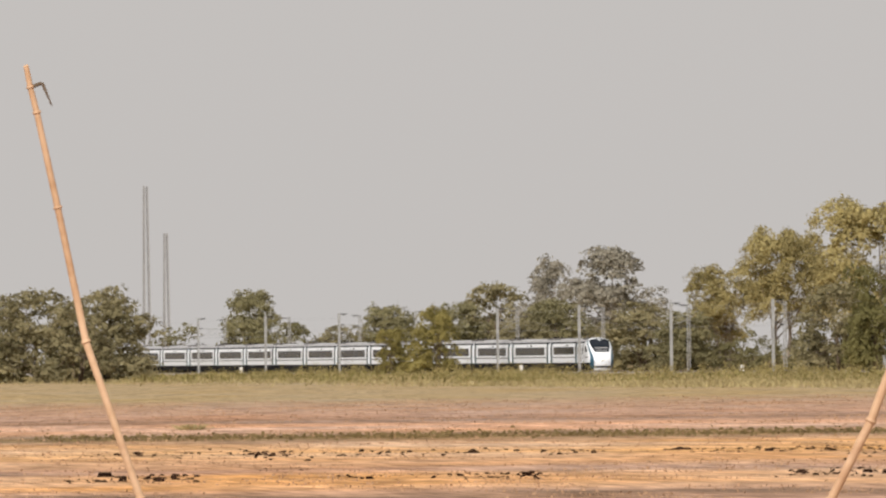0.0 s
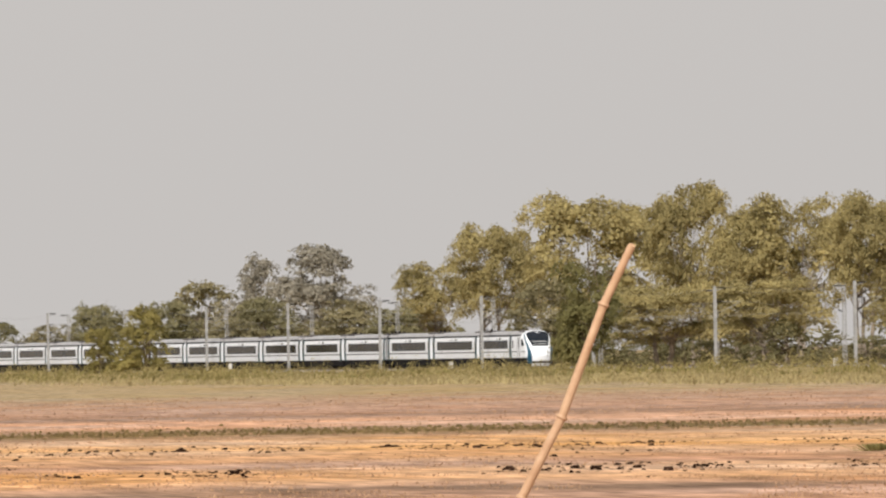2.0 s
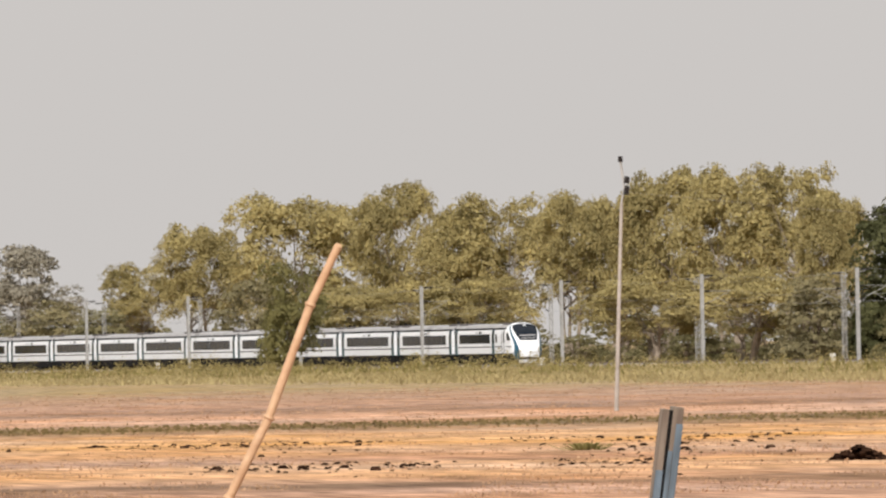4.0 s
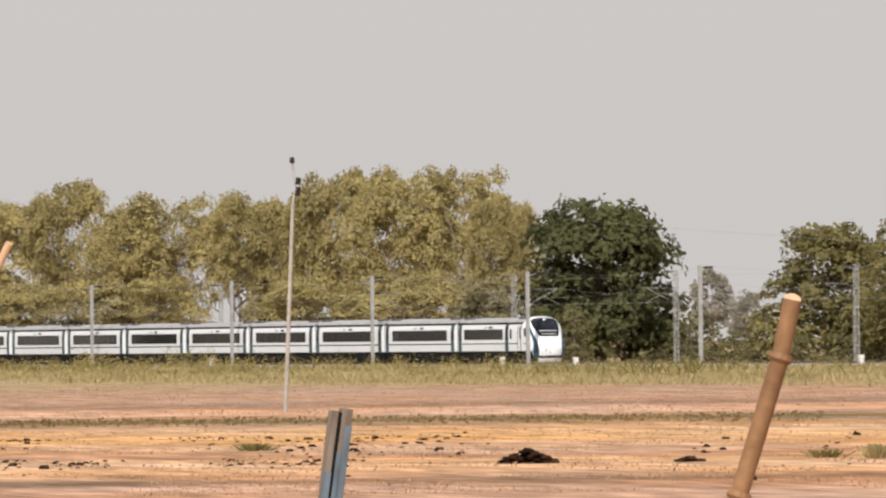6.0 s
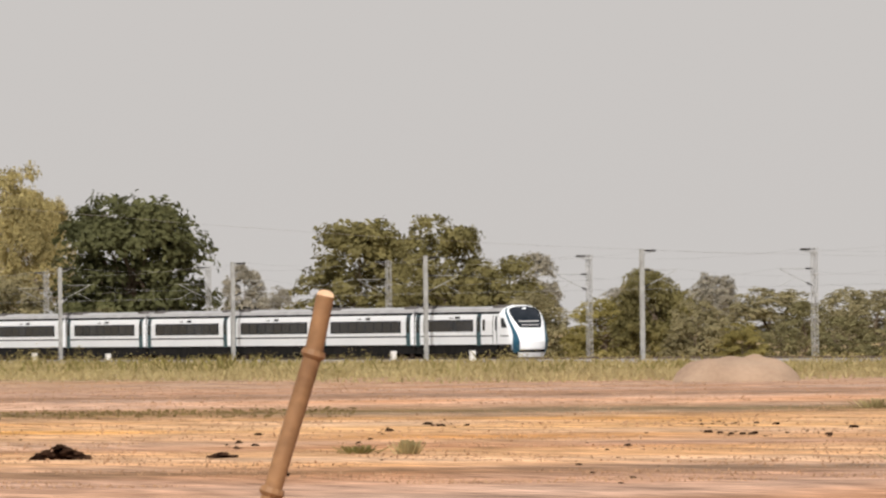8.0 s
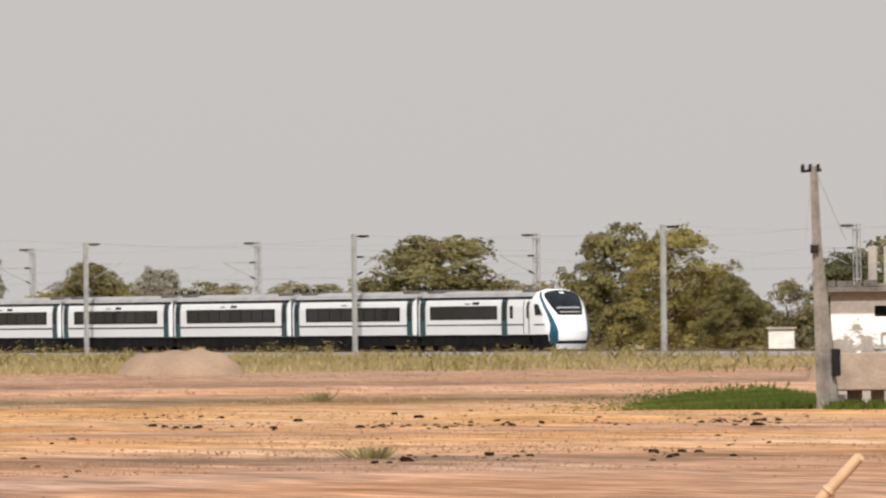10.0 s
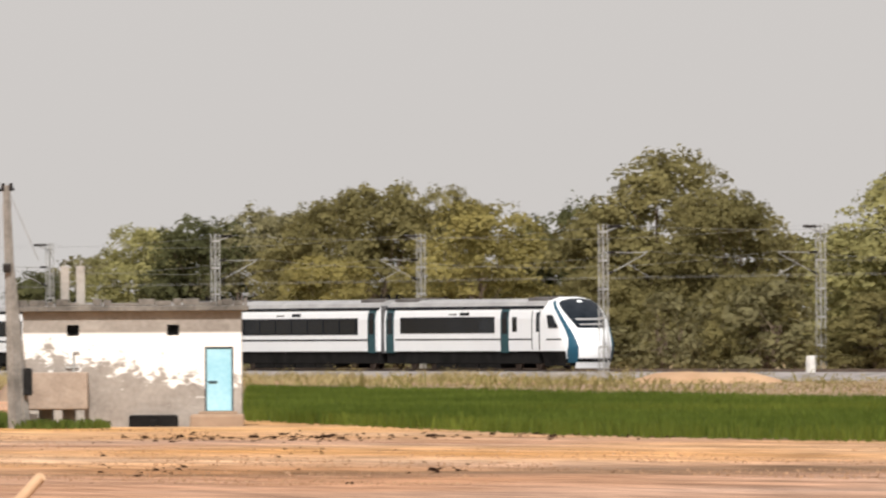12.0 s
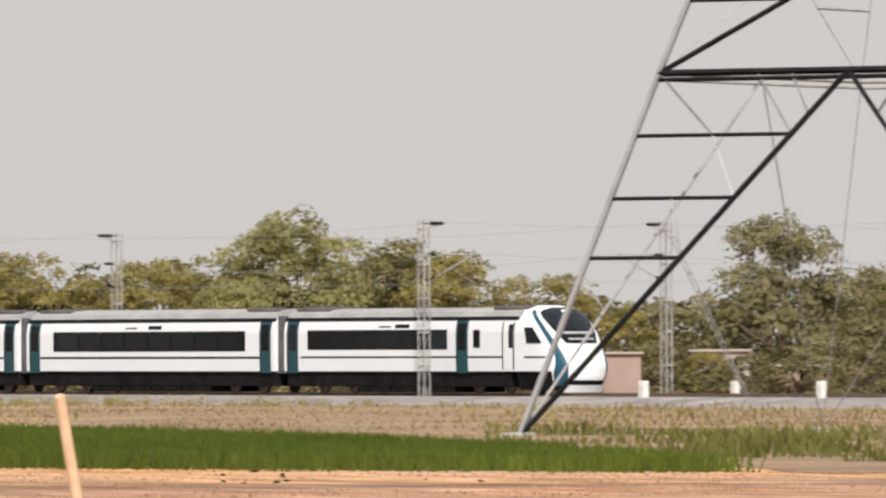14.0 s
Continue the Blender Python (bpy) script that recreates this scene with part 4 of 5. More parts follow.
    box(bm, -3.1, -1.3, -0.55, -0.01, 0.52, 1.62, 0.04)
    part("cistern", bm, material("rough_brown_plaster", (0.24, 0.185, 0.15), (0.42, 0.34, 0.28), 1, 0, 1.2, 9, 0.02), top, "rough brown plastered cistern box")
    bm = bmesh.new()
    box(bm, -3.0, -2.75, -0.5, -0.02, -0.1, 0.515), box(bm, -1.65, -1.4, -0.5, -0.02, -0.1, 0.515), box(bm, -2.3, -2.05, -0.5, -0.02, -0.1, 0.515)
    part("cistern_stub", bm, MAT["concrete"], top)
    # the pit's inner shade is put in as solid black boxes before the wall
    bm = bmesh.new()
    box(bm, -0.1, 1.35, -0.14, -0.006, -0.08, 0.34, 0.06), box(bm, 0.5, 0.72, -0.3, -0.15, -0.1, 0.22, 0.04)
    part("pipe_pit", bm, MAT["under"], top, "black block for the shaded pit at the wall foot")
    bm = bmesh.new()
    rod(bm, (-1.72, -0.06, 1.6), (-1.72, -0.06, 2.2), 0.04), rod(bm, (-1.95, -0.06, 1.75), (-1.55, -0.06, 1.75), 0.03), rod(bm, (-1.72, -0.06, 2.2), (-1.55, -0.06, 2.2), 0.03)
    part("pipe", bm, MAT["steel"], top)


pump_house()


def service_pole():
    """Concrete pole with a strut beside the pump house."""
    p = spot(24.19, 301)
    top = empty("service_pole", pose(p.x, p.y, 0, 0, 0, 90 - 24.19))
    tagged(top, "grey concrete electricity pole with a strut and insulators", "pole")
    bm = bmesh.new()
    rod(bm, (0.05, 0, -0.3), (-0.18, 0, 7.1), 0.21, 0.11, 4)
    part("shaft", bm, MAT["old_concrete"], top)
    bm = bmesh.new()
    rod(bm, (0.36, 0.1, -0.3), (-0.05, 0.1, 4.6), 0.16, 0.11, 4)
    part("strut", bm, MAT["old_concrete"], top)
    bm = bmesh.new()
    rod(bm, (-0.55, 0, 6.95), (0.05, 0, 6.98), 0.04)
    part("cross_arm", bm, MAT["dark_steel"], top)
    for x in (-0.5, -0.28, -0.05):
        bm = bmesh.new()
        rod(bm, (x, 0, 6.98), (x, 0, 7.16), 0.07, 0.045, 8)
        part("insulator", bm, MAT["insulator"], top)
    bm = bmesh.new()
    box(bm, -0.3, -0.06, -0.28, -0.12, 4.55, 4.82, 0.03)
    part("switch_box", bm, MAT["insulator"], top, "small dark switch box")
    bm = bmesh.new()
    box(bm, 0.28, 0.55, -0.2, 0.1, 0.95, 1.75, 0.04)
    part("meter_box", bm, MAT["dark_steel"], top)
    for x, xe, ze in ((-0.1, 0.75, 4.9), (-0.25, -0.45, 4.8)):
        bm = bmesh.new()
        rod(bm, (x, 0, 6.9), (xe, 0.2, ze), 0.012, None, 4)
        part("drop_wire", bm, MAT["wire"], top)


service_pole()


def field_pole():
    p = spot(15.50, 400)
    top = empty("field_pole", pose(p.x, p.y, 0, 0, 2.6, 90 - 15.5))
    tagged(top, "slender leaning electricity pole standing in the field", "pole")
    bm = bmesh.new()
    rod(bm, (0, 0, -0.4), (0, 0, 8.1), 0.09, 0.065, 8)
    part("shaft", bm, MAT["concrete"], top)
    bm = bmesh.new()
    rod(bm, (0, 0, 8.1), (0.1, 0, 8.75), 0.045), rod(bm, (0.1, 0, 8.75), (-0.08, 0, 9.7), 0.04)
    part("top_bracket", bm, MAT["steel"], top)
    bm = bmesh.new()
    rod(bm, (-0.08, 0, 9.68), (-0.09, 0, 9.9), 0.1, 0.08, 8)
    part("pin_insulator", bm, MAT["insulator"], top)
    for z, l_ in ((8.85, 0.27), (8.4, 0.36)):
        bm = bmesh.new()
        rod(bm, (0.16, 0, z), (0.2, 0, z + l_), 0.12, 0.1, 8)
        part("strain_insulator", bm, MAT["insulator"], top)
    for k, z in enumerate((8.5,)):
        bm = bmesh.new()
        for i in range(8):
            g = lambda u: (0.2 + 60 * u, 60 * u, z - 1.1 * 4 * u * (1 - u) * 0.8)
            rod(bm, g(i / 8), g((i + 1) / 8), 0.004, None, 4)
        part("line_wire", bm, MAT["wire"], top)


field_pole()


# ---- transmission tower ----
def transmission_tower():
    """Square lattice tower; only its lower panels stand in view."""
    c = spot(36.178, 314)
    top = empty("transmission_tower", pose(c.x, c.y, 0, 0, 0, 90 - 36.178 - 27.6))
    tagged(top, "tall galvanised lattice transmission tower at the field's edge", "pylon")
    Z = [(-0.3, 9.73), (11.0, 6.5), (17.0, 4.7), (23.0, 3.2), (30.0, 2.0), (38.0, 1.2)]
    half = lambda z: along(Z, z)
    cs = ((-1, -1), (1, -1), (1, 1), (-1, 1))
    # lit legs and the shaded near face are put into the steel colours
    for sx, sy in cs:
        bm = bmesh.new()
        for (za, ha), (zb, hb) in zip(Z, Z[1:]):
            rod(bm, (sx * ha, sy * ha, za), (sx * hb, sy * hb, zb), 0.1 if sy < 0 else 0.016, None, 4)
        part("leg", bm, MAT["far_steel"], top)
        bm = bmesh.new()
        box(bm, sx * 9.65 - 0.4, sx * 9.65 + 0.4, sy * 9.65 - 0.4, sy * 9.65 + 0.4, -0.4, 0.15, 0.05)
        part("footing", bm, MAT["concrete"], top)
    for i in range(4):
        a, b = Vector(cs[i]), Vector(cs[(i + 1) % 4])
        P = lambda u, z: Vector((*(a.lerp(b, u) * half(z)), z))
        # near face's shade put into its colour: near black, other faces pale
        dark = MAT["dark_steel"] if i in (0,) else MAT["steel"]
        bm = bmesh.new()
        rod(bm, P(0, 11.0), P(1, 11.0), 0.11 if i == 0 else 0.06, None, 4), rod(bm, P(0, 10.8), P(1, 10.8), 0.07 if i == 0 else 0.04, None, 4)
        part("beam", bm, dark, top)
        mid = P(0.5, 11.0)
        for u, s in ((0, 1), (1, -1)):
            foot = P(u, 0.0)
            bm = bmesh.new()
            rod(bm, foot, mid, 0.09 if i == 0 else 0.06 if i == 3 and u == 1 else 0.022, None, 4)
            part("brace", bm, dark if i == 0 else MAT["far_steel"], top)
            for k, z in enumerate((5.4, 7.2, 9.1)):
                q = foot.lerp(mid, z / 11.0)
                if i:
                    continue
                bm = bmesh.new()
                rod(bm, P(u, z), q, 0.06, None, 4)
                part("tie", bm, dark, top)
                if k > 0:
                    bm = bmesh.new()
                    rod(bm, P(u, z).lerp(q, 0.5), foot.lerp(mid, (7.2, 5.4, 7.2)[k] / 11.0), 0.04, None, 4)
                    part("stay", bm, MAT["steel"], top)
                    if k == 2:
                        for ua, e_ in ((u, P(u, z).lerp(q, 0.5)), (u + s * 0.26, q), (u + s * 0.35, q.lerp(mid, 0.3))):
                            bm = bmesh.new()
                            rod(bm, P(ua, 11.0), e_, 0.045, None, 4)
                            part("stay", bm, MAT["grey_steel"], top)
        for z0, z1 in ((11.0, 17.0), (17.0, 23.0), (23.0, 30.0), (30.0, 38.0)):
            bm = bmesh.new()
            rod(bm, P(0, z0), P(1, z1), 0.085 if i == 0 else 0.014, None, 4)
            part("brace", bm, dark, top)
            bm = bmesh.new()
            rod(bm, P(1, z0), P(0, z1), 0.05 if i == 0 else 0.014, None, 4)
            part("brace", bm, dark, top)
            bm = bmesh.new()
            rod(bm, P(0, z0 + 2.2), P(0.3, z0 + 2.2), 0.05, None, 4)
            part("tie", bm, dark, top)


transmission_tower()


def far_tower(bearing, dist, height, w):
    p = spot(bearing, dist)
    top = empty("radio_mast", pose(p.x, p.y, 0))
    tagged(top, "distant tall pale lattice radio mast in the haze", "tower")
    for sx in (-1, 1):
        for sy in (-1, 1):
            bm = bmesh.new()
            rod(bm, (sx * w, sy * w, 0), (sx * w * 0.45, sy * w * 0.45, height), 0.3, 0.24, 4)
            part("leg", bm, MAT["far_steel"], top)
    n = int(height / 5)
    for i in range(n):
        f = lambda z: w * (1 - 0.55 * z / height)
        za, zb = i * 5, (i + 1) * 5
        bm = bmesh.new()
        for sy in (-1, 1):
            rod(bm, (-f(za), sy * f(za), za), (f(zb), sy * f(zb), zb), 0.12, None, 3), rod(bm, (f(za), sy * f(za), za), (-f(zb), sy * f(zb), zb), 0.12, None, 3)
        part("lacing", bm, MAT["far_steel"], top)


far_tower(9.64, 2500, 44.5, 0.8)
far_tower(9.75, 2500, 33, 0.7)
far_tower(29.15, 1400, 25, 0.25)


# ---- bamboo stakes ----
def stake(bearings, heights, dist, r0, r1, label, name="bamboo_stake", nodes=True, mat="bamboo"):
    """A crooked cane through points given by bearing and height, its foot in the ground."""
    pts = [spot(b, dist, z) for b, z in zip(bearings, heights)]
    low = pts[-1]
    d = (pts[-1] - pts[-2])
    pts.append(low + d * ((low.z - ground_z(low.x, low.y) + 0.15) / -d.z))
    base = pts[-1].copy()
    top = empty(name, pose(base.x, base.y, base.z))
    tagged(top, label, "stake")
    bm = bmesh.new()
    n = len(pts) - 1
    for i in range(n):
        ra, rb = r1 + (r0 - r1) * i / n, r1 + (r0 - r1) * (i + 1) / n
        rod(bm, pts[i + 1] - base, pts[i] - base, rb, ra, 28)
    part("cane", bm, MAT[mat], top)
    tip = pts[0] - base
    slant = (tip - (pts[1] - base)).normalized() * 0.75 + Vector((-pts[0].x, -pts[0].y, 0)).normalized() * 0.66
    bm = bmesh.new()
    rod(bm, tip - slant * r1 * 0.9, tip + slant * r1 * 0.12, r1 * 0.97, r1 * 0.95, 20)
    part("cut_end", bm, MAT["bamboo"], top, "pale slanting cut end")
    if nodes:
        for i in range(1, n):
            for f_ in (0.0,):
                q = pts[i].lerp(pts[i + 1], f_) - base
                ax = (pts[i + 1] - pts[i]).normalized()
                r = r1 + (r0 - r1) * i / n
                bm = bmesh.new()
                rod(bm, q - ax * r * 0.5, q + ax * r * 0.1, r * 1.25, r * 1.4, 12), rod(bm, q + ax * r * 0.1, q + ax * r * 0.5, r * 1.4, r * 1.1, 12)
                part("node", bm, MAT[mat], top)
    return top, base, pts


cane = stake([8.8804, 8.9024, 8.937, 9.0473, 9.1953, 9.4881], [3.654, 3.593, 3.519, 3.241, 2.849, 2.391], 30, 0.0118, 0.008, "thin crooked dry bamboo stake with a broken twig")
stake([13.969, 13.8072, 13.5624, 13.3309], [3.087, 2.918, 2.591, 2.358], 30, 0.0138, 0.0118, "slanting dry bamboo stake of a field fence")
stake([18.33, 18.26, 18.02], [2.9, 2.731, 2.33], 30, 0.0275, 0.0265, "thick cut bamboo stake of a field fence", mat="old_bamboo")
stake([24.3373, 24.1677], [2.377, 2.281], 30, 0.018, 0.016, "short slanting bamboo stake of a field fence")
stake([31.2183, 31.325], [2.651, 2.314], 30, 0.019, 0.016, "pale dry bamboo stake of a field fence")

# twig on the first stake
bm = bmesh.new()
q_ = cane[2][1] - cane[1]
side_ = Vector((math.sin(radians(9.09)), math.cos(radians(9.09)), 0))
rod(bm, q_, q_ + side_ * 0.035 + Vector((0, 0, 0.012)), 0.006, 0.005, 6), rod(bm, q_ + side_ * 0.035 + Vector((0, 0, 0.012)), q_ + side_ * 0.062 + Vector((0, 0, -0.055)), 0.005, 0.002, 6)
part("twig", bm, MAT["bark"], cane[0])


def fence_post():
    """Square weathered post, blue paint left on one face."""
    hi, lo = spot(15.812, 30, 2.6), spot(15.74, 30, 2.334)
    d = (lo - hi).normalized()
    foot = hi + d * ((hi.z - ground_z(hi.x, hi.y) + 0.2) / -d.z)
    top = empty("fence_post", Matrix.Translation(foot) @ (-d).to_track_quat("Z", "X").to_matrix().to_4x4() @ pose(0, 0, 0, 0, 0, 12))
    tagged(top, "weathered wooden fence post with worn blue paint", "post")
    l_ = (hi - foot).length
    wood = material("grey_weathered_wood", (0.13, 0.1, 0.08), (0.38, 0.33, 0.27), 0.9, 0, 6, 40, 0.003, stretch=(1, 1, 0.12))
    paint = material("worn_blue_paint", (0.04, 0.05, 0.06), (0.22, 0.3, 0.38), 0.8, 0, 5, 30, 0.002, stretch=(1, 1, 0.2))
    # shade of the slot between the boards is put into a black backing
    bm = bmesh.new()
    box(bm, -0.022, 0.022, -0.02, 0.026, 0, l_ - 0.012, 0.004)
    part("gap_backing", bm, MAT["under"], top, "black backing for the shaded gap between boards")
    for x0, x1, h_, mat in ((0.011, 0.031, l_ - 0.01, wood), (-0.031, 0.002, l_, wood)):
        bm = bmesh.new()
        box(bm, x0, x1, -0.028, 0.028, 0, h_, 0.004)
        part("board", bm, mat, top, "split grey board")
    for z0, z1, x0, x1 in ((0.1, l_ - 0.05, -0.0325, -0.012), (0.1, l_ - 0.13, -0.011, 0.0025), (0.1, l_ - 0.19, 0.0105, 0.0325)):
        bm = bmesh.new()
        box(bm, x0, x1, 0.024, 0.0305, z0, z1, 0.002)
        part("paint_coat", bm, paint, top, "worn blue-grey paint")


fence_post()


# ---- heap under a sheet ----
def covered_heap():
    p = spot(29.54, 399)
    top = empty("covered_heap", pose(p.x, p.y, 0, 0, 0, 90 - 29.54))
    tagged(top, "tattered white plastic sheet draped over a low frame", "tarpaulin")
    cloth = material("white_sheet", (0.42, 0.33, 0.28), (0.84, 0.8, 0.76), 0.7, 0, 1.8, 9, 0.03)
    nx, ny = 22, 12
    vs, fs = [], []
    for i in range(nx):
        for j in range(ny):
            u, v = i / (nx - 1), j / (ny - 1)
            x = -1.35 + 2.75 * u
            crest = 0.06 + 1.16 * min(1.0, u / 0.7) ** 0.9 - 0.7 * max(0, u - 0.78)
            z = crest * (1 - 0.35 * abs(v - 0.6)) + 0.09 * noise.noise((x * 2.5, v * 5, 1))
            vs.append((x, -0.7 + 1.6 * v + 0.15 * noise.noise((x, v * 3, 4)), z))
    for i in range(nx - 1):
        for j in range(ny - 1):
            fs.append((i * ny + j, (i + 1) * ny + j, (i + 1) * ny + j + 1, i * ny + j + 1))
    sheet = part("sheet", as_mesh("sheet", vs, fs, cloth, True), None, top)
    mod = sheet.modifiers.new("thickness", "SOLIDIFY")
    mod.thickness = 0.05
    # black block put in for the shade in the opening under the sheet
    bm = bmesh.new()
    box(bm, -0.35, 0.75, -0.2, 0.7, -0.1, 0.75, 0.1)
    part("shade_block", bm, MAT["under"], top)
    bm = bmesh.new()
    for k in range(7):
        box(bm, -1.4 + 0.17 * k, -1.25 + 0.17 * k, -0.85 + 0.05 * (k % 3), -0.55, -0.1, 0.12 + 0.1 * k, 0.04)
    part("sheet_edge", bm, cloth, top, "crumpled lower edge of the sheet")
    bm = bmesh.new()
    rod(bm, (0.25, 0.2, 0.6), (0.3, 0.2, 1.55), 0.035), rod(bm, (-0.05, 0.25, 1.16), (0.6, 0.1, 1.27), 0.045)
    part("pole", bm, material("red_brown_cloth", (0.4, 0.14, 0.08), (0.55, 0.25, 0.15), 0.9, 0, 2), top, "reddish cloth-wrapped pole")


covered_heap()


# ---- earth mounds ----
def mound(bearing, dist, w, d, h, mat, name, label):
    p = spot(bearing, dist)
    n = 26
    vs, fs = [], []
    for i in range(n):
        for j in range(n):
            x, y = 2 * i / (n - 1) - 1, 2 * j / (n - 1) - 1
            k = max(0.0, 1 - (abs(x) ** 3.2 + abs(y) ** 2.4)) ** 0.6
            z = h * k * (1 + 0.25 * noise.noise((x * 3 + bearing, y * 3, 0))) - 0.06
            vs.append((x * w / 2, y * d / 2, z))
    for i in range(n - 1):
        for j in range(n - 1):
            fs.append((i * n + j, (i + 1) * n + j, (i + 1) * n + j + 1, i * n + j + 1))
    ob = part(name, as_mesh(name, vs, fs, mat, True), None, None)
    ob.matrix_basis = pose(p.x, p.y, 0, 0, 0, 90 - bearing)
    tagged(ob, label, "mound")


mound(20.62, 520, 6.6, 7, 1.25, MAT["dirt"], "earth_mound", "smooth heap of pale brown earth at the field's edge")
mound(28.05, 524, 8.0, 6, 0.6, material("orange_earth", (0.38, 0.235, 0.14), (0.5, 0.33, 0.205), 1, 0, 0.5, 5, 0.06), "earth_mound", "low heap of orange earth beside the railway")
mound(24.3, 420, 3.0, 5, 0.9, MAT["dirt"], "earth_mound", "worn earth ramp with dry grass up to the railway")


# ---- soil clods ----
def lump(nr, p, s):
    """A rough lump: a squashed octahedron-like stone, 8 corners."""
    a = nr.uniform(0.6, 1.2, 8) * s
    q = np.array([[-1, -1, -0.4], [1, -1, -0.4], [1, 1, -0.4], [-1, 1, -0.4], [-0.6, -0.6, 0.8], [0.6, -0.6, 0.8], [0.6, 0.6, 0.8], [-0.6, 0.6, 0.8]]) * a[:, None]
    return q * np.array([1.3, 1.25, 0.7]) + p


CUBE = [(0, 1, 5, 4), (1, 2, 6, 5), (2, 3, 7, 6), (3, 0, 4, 7), (4, 5, 6, 7)]


def clod_field():
    nr = np.random.default_rng(11)
    vs, fs = [], []
    rows = [(9.3, 16.5, 289, 5, 330), (9.3, 16.0, 233, 4, 260), (15.0, 19.0, 262, 16, 45), (10.0, 18.0, 262, 22, 130), (20.5, 28.0, 268, 5, 330), (20.0, 27.0, 205, 4, 60),
            (19, 34, 240, 26, 120), (18, 23, 298, 8, 40)]
    for b0, b1, d, sd, n in rows:
        mid = nr.uniform(b0, b1, max(4, n // 12))
        for _ in range(int(n * 1.5)):
            b = mid[nr.integers(len(mid))] + nr.normal() * 0.12
            dd = d / math.cos(radians(b - 20.0)) * math.cos(radians(15 - 20)) + nr.normal() * sd
            s = min(0.16, 0.013 + nr.exponential(0.019))
            p = spot(b, dd, 0.02)
            k = len(vs)
            vs += [tuple(v) for v in lump(nr, np.array(p), s)]
            fs += [tuple(i + k for i in f) for f in CUBE]
    ob = part("soil_clods", as_mesh("soil_clods", vs, fs, MAT["clod"]), None, None)
    tagged(ob, "scattered dark clods of turned soil on the stubble", "soil", kind="stuff")


clod_field()


def dung_heap(bearing, dist, w, h, n, seed):
    nr = np.random.default_rng(seed)
    vs, fs = [], []
    for q in range(n):
        x = max(-0.46, min(0.46, nr.normal() * 0.26)) * w
        z = min(1.3, abs(nr.normal())) * h * 0.45 * max(0.15, 1 - abs(x) / (w * 0.55))
        k = len(vs)
        vs += [tuple(v) for v in lump(nr, np.array((x, nr.normal() * 0.16, z)), nr.uniform(0.025, 0.085))]
        fs += [tuple(i + k for i in f) for f in CUBE]
    for q in range(13):
        k = len(vs)
        vs += [tuple(v) for v in lump(nr, np.array(((q / 12 - 0.5) * 0.95 * w, nr.normal() * 0.02, 0.01)), max(0.06, w * 0.06))]
        fs += [tuple(i + k for i in f) for f in CUBE]
    p = spot(bearing, dist)
    ob = part("manure_heap", as_mesh("manure_heap", vs, fs, MAT["clod"]), None, None)
    ob.matrix_basis = pose(p.x, p.y, 0, 0, 0, 90 - bearing)
    tagged(ob, "small heap of dark lumpy manure on the stubble", "heap", "heaps on the field")


dung_heap(16.85, 229, 1.3, 0.5, 260, 1)
dung_heap(17.75, 229, 0.6, 0.16, 60, 2)
dung_heap(11.43, 289, 0.4, 0.22, 16, 3)
dung_heap(12.58, 291, 0.8, 0.14, 26, 4)


# ---- grasses ----
def blades(n, pos, h, w, mat, name, label, seed, lean=0.25):
    """Tufts: each a narrow upright leaf-shaped quad at pos (n, 3)."""
    nr = np.random.default_rng(seed)
    a = nr.uniform(0, math.pi, n)
    t = np.stack([np.cos(a), np.sin(a), np.zeros(n)], 1) * w[:, None]
    tip = np.stack([nr.normal(size=n) * lean, nr.normal(size=n) * lean, np.ones(n)], 1) * h[:, None]
    quads = np.stack([pos - t * 0.5, pos + t * 0.5, pos + tip * 0.75 + t * 0.45, pos + tip - t * 0.2], 1)
    ob = part(name, fast_quads(name, quads, mat), None, None)
    tagged(ob, label, "grass", kind="stuff")


def clumpy(nr, x, y, s, seed):
    v = np.array([noise.noise((a * s, b * s, seed)) for a, b in zip(x, y)])
    return v


